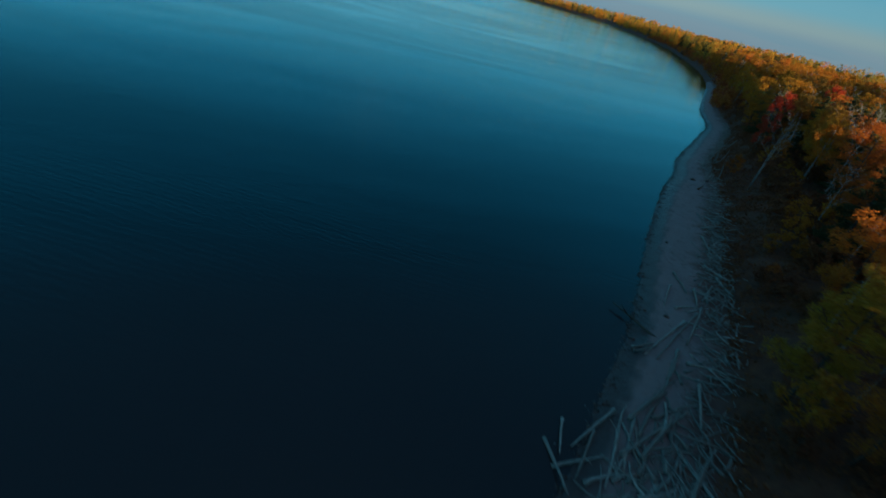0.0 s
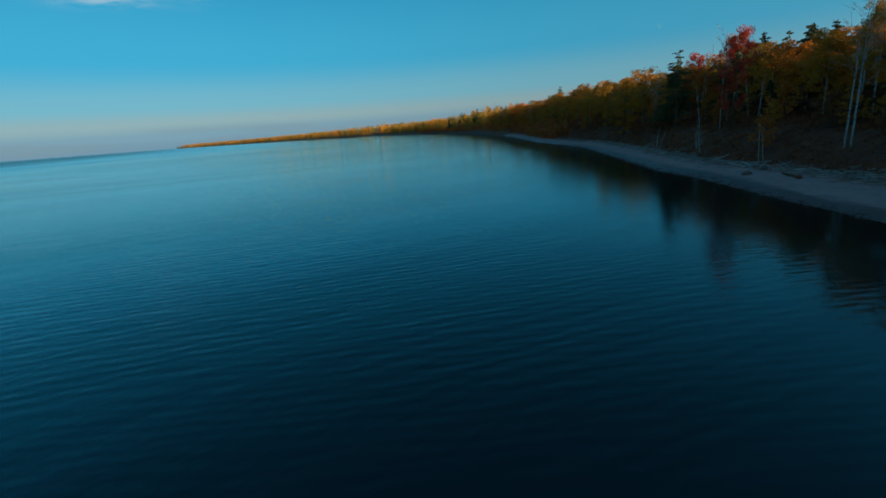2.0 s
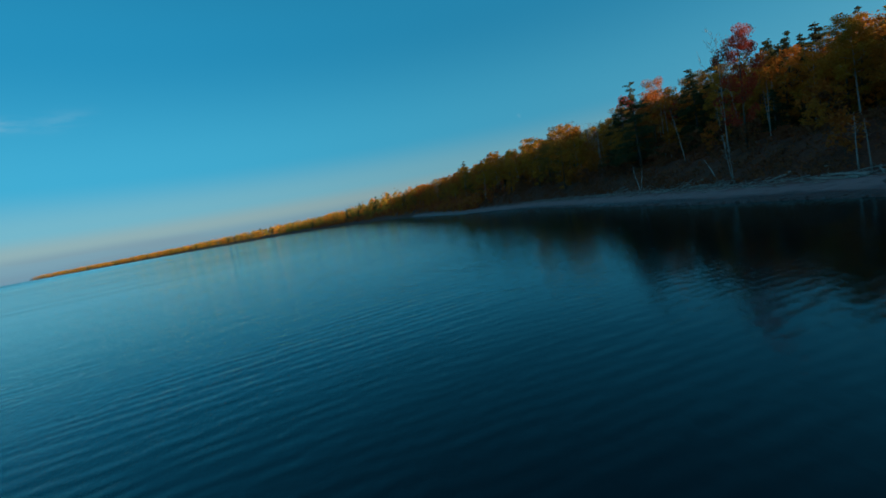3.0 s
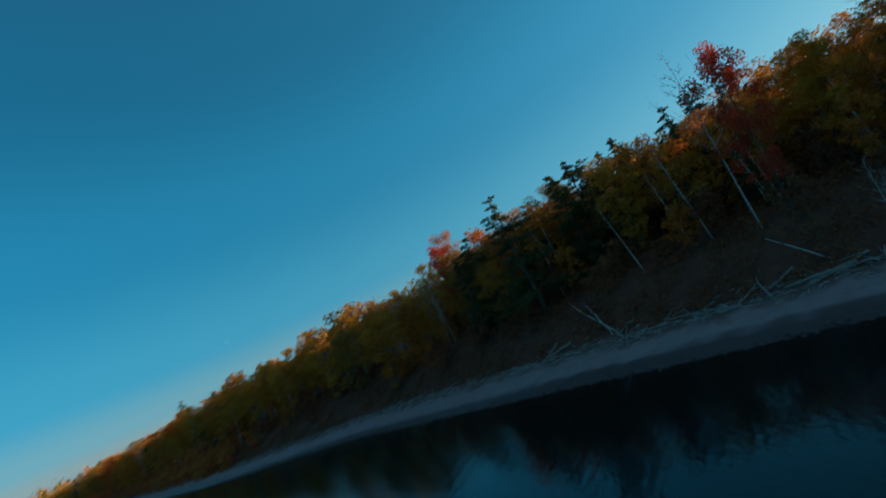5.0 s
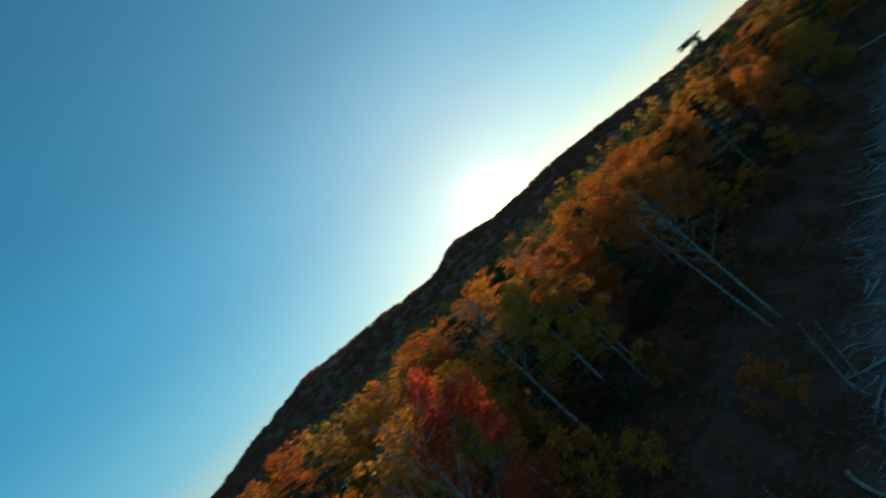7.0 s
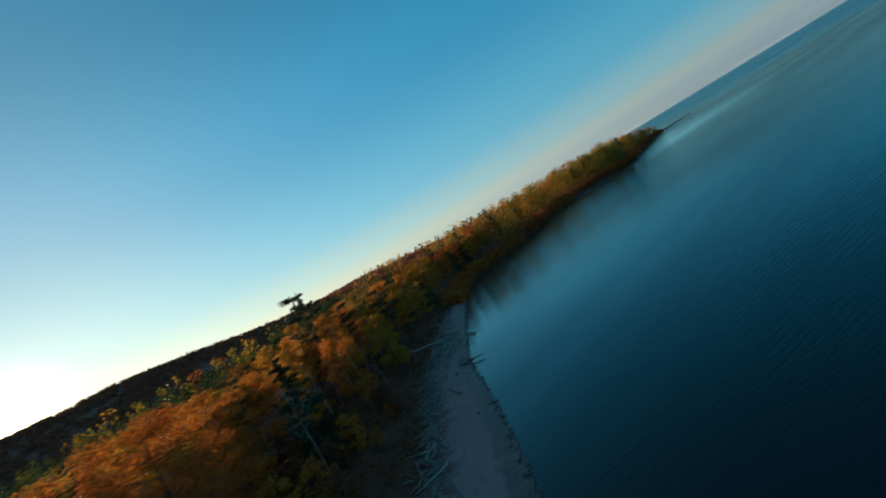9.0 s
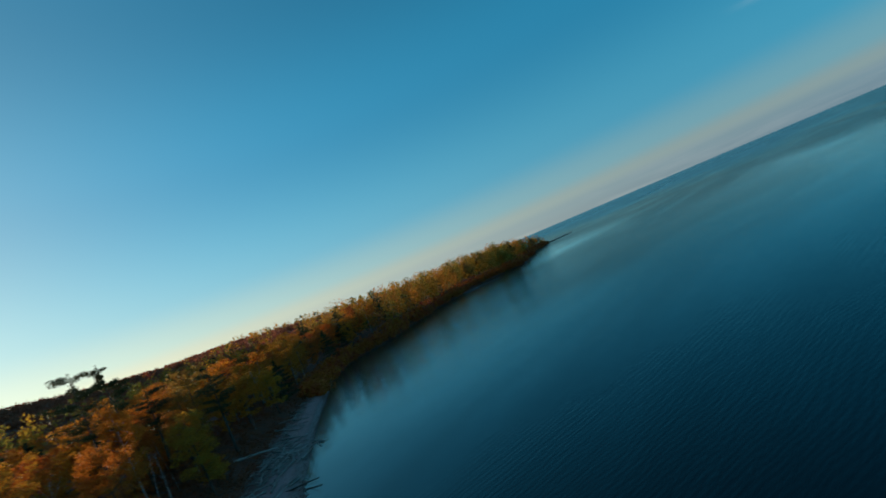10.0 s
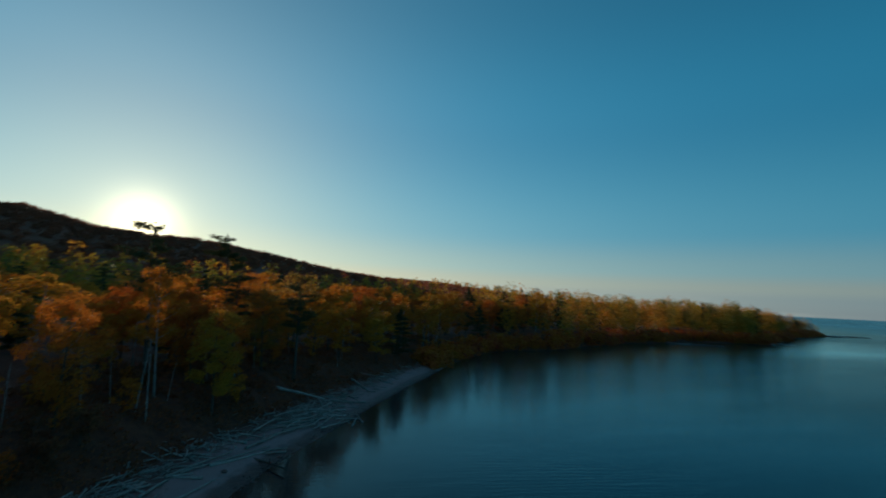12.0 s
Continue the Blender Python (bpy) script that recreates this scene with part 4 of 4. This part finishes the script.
# ---- undergrowth on the bank ----
n = 32000
u = R.uniform(along_at(-20, -37), along_at(113, 196), n * 2)
b = R.uniform(-0.3, 16, n * 2) ** 1.0
sp = np.array([shore_point(a, 0) for a in u])
sp = np.array([shore_point(a, float(beach_width(p[1])) + c) for a, p, c in zip(u, sp, b)])
clumpy = wave(sp[:, 0], sp[:, 1], 0.9, 4.0) + R.normal(0, 0.5, len(sp))
sp = sp[clumpy > -0.1][:n]
bz = height(sp)
per = 5
at = np.repeat(np.column_stack([sp, bz]), per, 0) + R.normal(0, 0.22, (len(sp) * per, 3)) * np.array([1, 1, 0.9]) + np.array([0, 0, 0.22])
v, f = leaves(R, at, np.full(len(at), 0.2), len(at), 0.10)
tagged(new("undergrowth", grid_mesh("undergrowth", v, f, M_BRUSH, False)), "brown and russet brush covering the bank", "undergrowth", kind="stuff")


# ---- driftwood ----
def log_mesh(rng, length, thick, bend, forks):
    """A bleached log: tapered, bent, with a root flare and broken branch stubs."""
    n = 8
    t = np.linspace(-0.5, 0.5, n)
    pts = np.column_stack([t * length, bend * length * (0.25 - t * t) * 1.6 + np.cumsum(rng.normal(0, 0.012, n)) * length * 0.3, rng.normal(0, 0.01, n) * length * 0.3])
    rad = thick * (1.05 - 0.55 * (t + 0.5)) * rng.uniform(0.9, 1.1, n)
    rad[0] *= rng.uniform(1.1, 1.5)
    stubs = []
    for _ in range(forks):
        k = rng.integers(2, n - 1)
        d = np.array([rng.uniform(0.3, 1.0), rng.uniform(-1, 1), rng.uniform(-0.1, 0.7)])
        d *= rng.uniform(0.12, 0.32) * length / np.linalg.norm(d)
        q = pts[k] + d
        stubs.append(grid_mesh("branch_stub", *tube(np.array([pts[k], pts[k] + d * 0.5 + rng.normal(0, 0.03, 3), q]), [rad[k] * 0.6, rad[k] * 0.42, rad[k] * 0.2], 6), M_DRIFT))
    return grid_mesh("driftwood_log", *tube(pts, rad, 8), M_DRIFT), stubs


LOGS = []
for length, thick, bend, forks in ((4.6, 0.085, 0.05, 1), (3.2, 0.075, 0.12, 0), (2.2, 0.06, 0.20, 1), (5.4, 0.11, 0.04, 2), (1.5, 0.055, 0.12, 0),
                                   (2.6, 0.09, -0.12, 2), (3.8, 0.06, -0.10, 0), (1.9, 0.045, 0.26, 1), (1.1, 0.08, 0.05, 0), (2.8, 0.05, 0.30, 0)):
    LOGS.append((*log_mesh(R, length, thick, bend, forks), length, thick))


def lay_log(k, x, y, bearing, lift=0.0, scale=1.0, pitch=None, label="bleached grey driftwood log on the sand", fat=1.0):
    """Lays a log along a bearing, its ends following the slope of the ground."""
    me, stubs, length, thick = LOGS[k]
    a = radians(bearing)
    half = np.array([math.sin(a), math.cos(a)]) * length * scale * 0.5
    z0, z1 = height(np.array([[x, y] - half, [x, y] + half]))
    zm = max(ground_z(x, y), (z0 + z1) / 2)
    ang = math.degrees(math.atan2(z1 - z0, length * scale)) if pitch is None else pitch
    ob = new("driftwood_log", me)
    for stub in stubs:
        under(new("branch_stub", stub), ob)
    ob.matrix_basis = pose(x, y, zm + thick * scale * fat * 0.72 + lift, 0, 0, 90 - bearing) @ pose(0, 0, 0, 0, -ang, 0) @ pose(0, 0, 0, R.uniform(-25, 25), 0, 0) @ Matrix.Diagonal((scale, scale * fat, scale * fat, 1))
    return tagged(ob, label, "driftwood", group="driftwood along the beach")


def shore_bearing(u):
    k = int(np.clip(np.searchsorted(ALONG, u) - 1, 0, len(SEG_L) - 1))
    return math.degrees(math.atan2(SEG_D[k][0], SEG_D[k][1]))


# heaps: x, y, spread along the shore, spread across, number, where across the beach (1 is its back)
HEAPS = [(13.5, 14, 3, 1.7, 58, 0.5), (20, 27, 5.5, 1.0, 58, 0.84), (25, 38, 5, 0.9, 42, 0.9), (30, 48, 4.5, 0.9, 32, 0.9), (34, 55, 4, 0.8, 20, 0.9),
         (40, 64, 3.5, 0.6, 11, 0.95), (45, 71, 3, 0.5, 8, 0.95), (49, 79, 2.5, 0.5, 8, 0.9), (55, 86, 3, 0.5, 8, 0.9), (62, 96, 4, 0.8, 10, 0.85), (7, 3, 6, 1.4, 10, 0.6)]
FAR_HEAPS = [(20, 27, 5.5, 1.0, 44, 0.84), (25, 38, 5, 0.9, 40, 0.9), (30, 48, 4.5, 0.9, 40, 0.9), (7, 3, 6, 1.4, 26, 0.6), (55, 86, 8, 0.6, 30, 0.92), (-2, -10, 6, 1.0, 22, 0.8), (70, 110, 6, 0.9, 26, 0.85), (85, 140, 10, 1.2, 26, 0.85), (104, 178, 14, 1.4, 18, 0.8), (14, 14, 5, 1.6, 130, 0.6), (24, 35, 12, 1.0, 70, 0.92), (34, 55, 10, 0.9, 40, 0.9)]


def strew(heaps):
    for hx, hy, du, ds, count, frac in heaps:
        u0 = along_at(hx, hy)
        for c in range(count):
            u = u0 + R.normal(0, du * 0.8)
            w = float(beach_width(shore_point(u, 0)[1]))
            p = shore_point(u, min(w * frac + R.normal(0, ds * 0.75), w * 1.04))
            k = int(R.choice(10, p=(0.10, 0.13, 0.13, 0.07, 0.12, 0.11, 0.11, 0.10, 0.05, 0.08)))
            yield lay_log(k, p[0], p[1], shore_bearing(u) + R.normal(0, 32 if hy < 20 else 62), abs(R.normal(0, 0.06)) if count > 25 else 0.0, R.uniform(0.6, 1.05) * (1.0 if hy < 20 else 0.62),
                          fat=R.uniform(1.0, 1.6) if hy < 20 else R.uniform(1.1, 1.9))


list(strew(HEAPS))
# the rest of the wrack, small or far off, in one piece
parts = []
for ob in strew(FAR_HEAPS):
    m = ob.matrix_basis
    sc = 0.75 if abs(m.translation.y - 30) < 45 else 1.0
    v = np.array([m @ (p.co * sc) for p in ob.data.vertices])
    parts.append((v, np.array([list(p.vertices) for p in ob.data.polygons])))
    for o in (*ob.children, ob):
        bpy.data.objects.remove(o)
tagged(new("driftwood_wrack", grid_mesh("driftwood_wrack", *joined(parts), M_DRIFT)), "tangled bleached branches and driftwood along the beach", "driftwood", kind="stuff")


def log_between(x0, y0, x1, y1, thick=0.09, bend=0.05, forks=0, lift=0.0, label="bleached grey driftwood log on the sand", mat=None, pitch=None):
    length = math.hypot(x1 - x0, y1 - y0)
    me, stubs = log_mesh(R, length, thick, bend, forks)
    if mat:
        for part in (me, *stubs):
            part.materials.clear()
            part.materials.append(mat)
    LOGS.append((me, stubs, length, thick))
    return lay_log(len(LOGS) - 1, (x0 + x1) / 2, (y0 + y1) / 2, math.degrees(math.atan2(x1 - x0, y1 - y0)), lift, 1.0, pitch, label)


# the heap that sticks out into the water, and long logs further along
for row in ((9.0, 15.9, 10.9, 14.5), (10.3, 14.8, 10.7, 11.6), (11.6, 16.2, 10.9, 13.9), (14.9, 17.2, 11.7, 14.4), (14.6, 15.8, 12.8, 12.2), (10.4, 13.2, 13.3, 14.0),
            (21.4, 23.2, 18.3, 18.8), (21.0, 19.7, 19.2, 15.9), (18.1, 22.8, 20.1, 23.6), (13.2, 15.6, 11.4, 12.6), (15.8, 16.6, 14.0, 13.2)):
    log_between(*row, thick=R.uniform(0.07, 0.12), bend=R.uniform(-0.06, 0.08), forks=int(R.integers(0, 2)), lift=R.uniform(0.05, 0.3))
for row in ((26.2, 34.6, 25.8, 31.2), (26.8, 31.9, 25.8, 29.3), (30.1, 34.3, 29.8, 32.0), (24.9, 32.3, 22.9, 29.0), (18.2, 23.3, 20.0, 24.0), (36.7, 51.1, 35.5, 46.1),
            (33.5, 43.5, 32.1, 39.2), (26.0, 29.0, 22.4, 24.0), (25.3, 28.2, 19.6, 22.2), (23.6, 26.8, 18.9, 22.6), (9.3, -2.9, 7.5, 1.3)):
    log_between(*row, thick=R.uniform(0.07, 0.13), bend=R.uniform(-0.05, 0.06), forks=int(R.integers(0, 2)), lift=0.03)
for row in ((46.4, 67.3, 48.5, 69.9), (46.8, 67.2, 49.0, 70.0), (46.2, 67.7, 48.1, 70.4)):
    log_between(*row, thick=0.09, bend=-0.10, forks=1)
log_between(19.6, 8.4, 14.0, 9.3, 0.17, 0.02, 2, 0.25, "long pale fallen trunk leaning on driftwood", None, -13)
log_between(21.0, 24.2, 18.2, 28.0, 0.12, 0.05, 3, 0.12, "dark branch reaching from the beach over the water", M_BARK, 4)
log_between(40.8, 62.0, 43.0, 63.7, 0.05, 0.24, 0, 0.0, "curved bleached driftwood branch on the sand")
log_between(41.8, 61.0, 43.7, 63.3, 0.13, 0.0, 0, 0.0, "rust-brown rotten log on the sand", M_RUST)


# ---- single pieces on the beach ----
def stone_mesh(rng, r, squash):
    bm = bmesh.new()
    bmesh.ops.create_icosphere(bm, subdivisions=2, radius=r)
    ph = rng.uniform(0, 6, 3)
    for vt in bm.verts:
        c = vt.co / r
        k = 1 + 0.16 * math.sin(c.x * 3.1 + ph[0]) + 0.13 * math.sin(c.y * 4.3 + ph[1]) + 0.1 * math.sin(c.z * 5 + ph[2])
        vt.co = Vector((vt.co.x * k, vt.co.y * k * 0.85, vt.co.z * k * squash))
    me = bpy.data.meshes.new("boulder")
    bm.to_mesh(me)
    bm.free()
    me.materials.append(M_STONE)
    for p in me.polygons:
        p.use_smooth = True
    return me


for x, y, r in ((43.4, 65.8, 0.40), (45.6, 65.7, 0.36), (22.5, 27.5, 0.22), (28.6, 41.5, 0.2), (-134.0, -92.5, 1.4)):
    ob = new("boulder", stone_mesh(R, r, 0.6))
    ob.matrix_basis = pose(x, y, ground_z(x, y) + r * 0.28, 0, 0, R.uniform(0, 360))
    tagged(ob, "dark wet boulder lying on the sand", "boulder", group="boulders on the beach")

# two thin dead stems that lean out of the bank
for x, y, tilt, h in ((59.6, 88.4, 38, 5.2), (60.9, 88.9, 46, 3.6), (54.4, 78.3, 42, 3.2)):
    ln = np.column_stack([np.linspace(0, h, 6), R.normal(0, 0.05, 6), np.zeros(6)])
    ob = new("leaning_dead_stem", grid_mesh("leaning_dead_stem", *tube(ln, np.linspace(0.075, 0.02, 6), 6), M_BIRCH))
    ob.matrix_basis = pose(x, y, ground_z(x, y) - 0.15, 0, 0, R.uniform(15, 45)) @ pose(0, 0, 0, 0, -tilt, 0)
    tagged(ob, "thin dead white stem leaning from the bank", "dead tree", group="leaning dead stems")

# dark cobbles in the shallows and along the water's edge
n = 3000
u = R.uniform(along_at(-8, -19), along_at(88, 146), n)
s = R.normal(-0.85, 0.2, n)
jag = 0.22 * np.sin(u * 3.1) + 0.16 * np.sin(u * 7.3 + 1)
cp = np.array([shore_point(a, c) for a, c in zip(u, s + jag)])
cz = height(cp)
cr = R.gamma(2.0, 0.018, n) + 0.025
ico = bmesh.new()
bmesh.ops.create_icosphere(ico, subdivisions=1, radius=1.0)
iv = np.array([v.co for v in ico.verts])
fi = np.array([[v.index for v in f.verts] for f in ico.faces])
ico.free()
iv = iv[None] * (1 + R.normal(0, 0.16, (n, len(iv), 1))) * np.stack([cr * R.uniform(0.8, 1.4, n), cr, cr * R.uniform(0.4, 0.7, n)], -1)[:, None]
a = R.uniform(0, 6.28, n)
rx = iv[..., 0] * np.cos(a)[:, None] - iv[..., 1] * np.sin(a)[:, None]
ry = iv[..., 0] * np.sin(a)[:, None] + iv[..., 1] * np.cos(a)[:, None]
V = np.stack([rx + cp[:, :1], ry + cp[:, 1:], iv[..., 2] + np.maximum(cz, -0.06)[:, None] + 0.02], -1).reshape(-1, 3)
F = (fi[None] + (np.arange(n) * len(fi[0]) * 0 + np.arange(n) * 12)[:, None, None]).reshape(-1, 3)
tagged(new("cobbles", grid_mesh("cobbles", V, F, M_STONE)), "dark wet cobbles along the water's edge", "cobbles", kind="stuff")

# twigs, bark and small wreckage among the driftwood
n = 1900
u = R.uniform(along_at(-2, -10), along_at(80, 128), n)
tw = np.array([shore_point(a, float(beach_width(shore_point(a, 0)[1])) * R.normal(0.86, 0.14)) for a in u])
tz = height(tw) + 0.03
parts = []
for c in np.column_stack([tw, tz]):
    d = np.array([math.cos(R.uniform(0, 6.28)), math.sin(R.uniform(0, 6.28)), R.uniform(-0.05, 0.12)]) * R.uniform(0.15, 0.6)
    r = R.uniform(0.012, 0.032)
    parts.append(tube(np.array([c - d, c + R.normal(0, 0.04, 3) * (1, 1, 0), c + d]), [r, r, r * 0.6], 4))
tagged(new("drift_twigs", grid_mesh("drift_twigs", *joined(parts), M_DRIFT)), "small bleached twigs and sticks strewn on the sand", "twigs", kind="stuff")


# low spits of dark rock off the headland
def spit(x0, y0, x1, y1, wide, label):
    k = 26
    t = np.linspace(0, 1, k)
    line = np.column_stack([x0 + (x1 - x0) * t, y0 + (y1 - y0) * t + 1.5 * np.sin(t * 9), 0.25 * (1 - t) ** 0.5 + 0.12 * np.sin(t * 31) - 0.05])
    v, f = tube(line, wide * (1 - t) ** 0.6 + 0.3, 8)
    v[:, 2] = np.where(v[:, 2] > 0, v[:, 2] * 0.35, v[:, 2]) + R.normal(0, 0.05, len(v))
    tagged(new("rock_spit", grid_mesh("rock_spit", v, f, M_STONE)), label, "rock spit")


spit(-334, -150, -374, -146, 1.5, "long low spit of dark rock running into the lake")
spit(-182, -83, -203, -84, 1.4, "short low spit of dark rock at the shore")
spit(-126, -81, -146, -72, 1.0, "low ledge of dark rock off the shore")
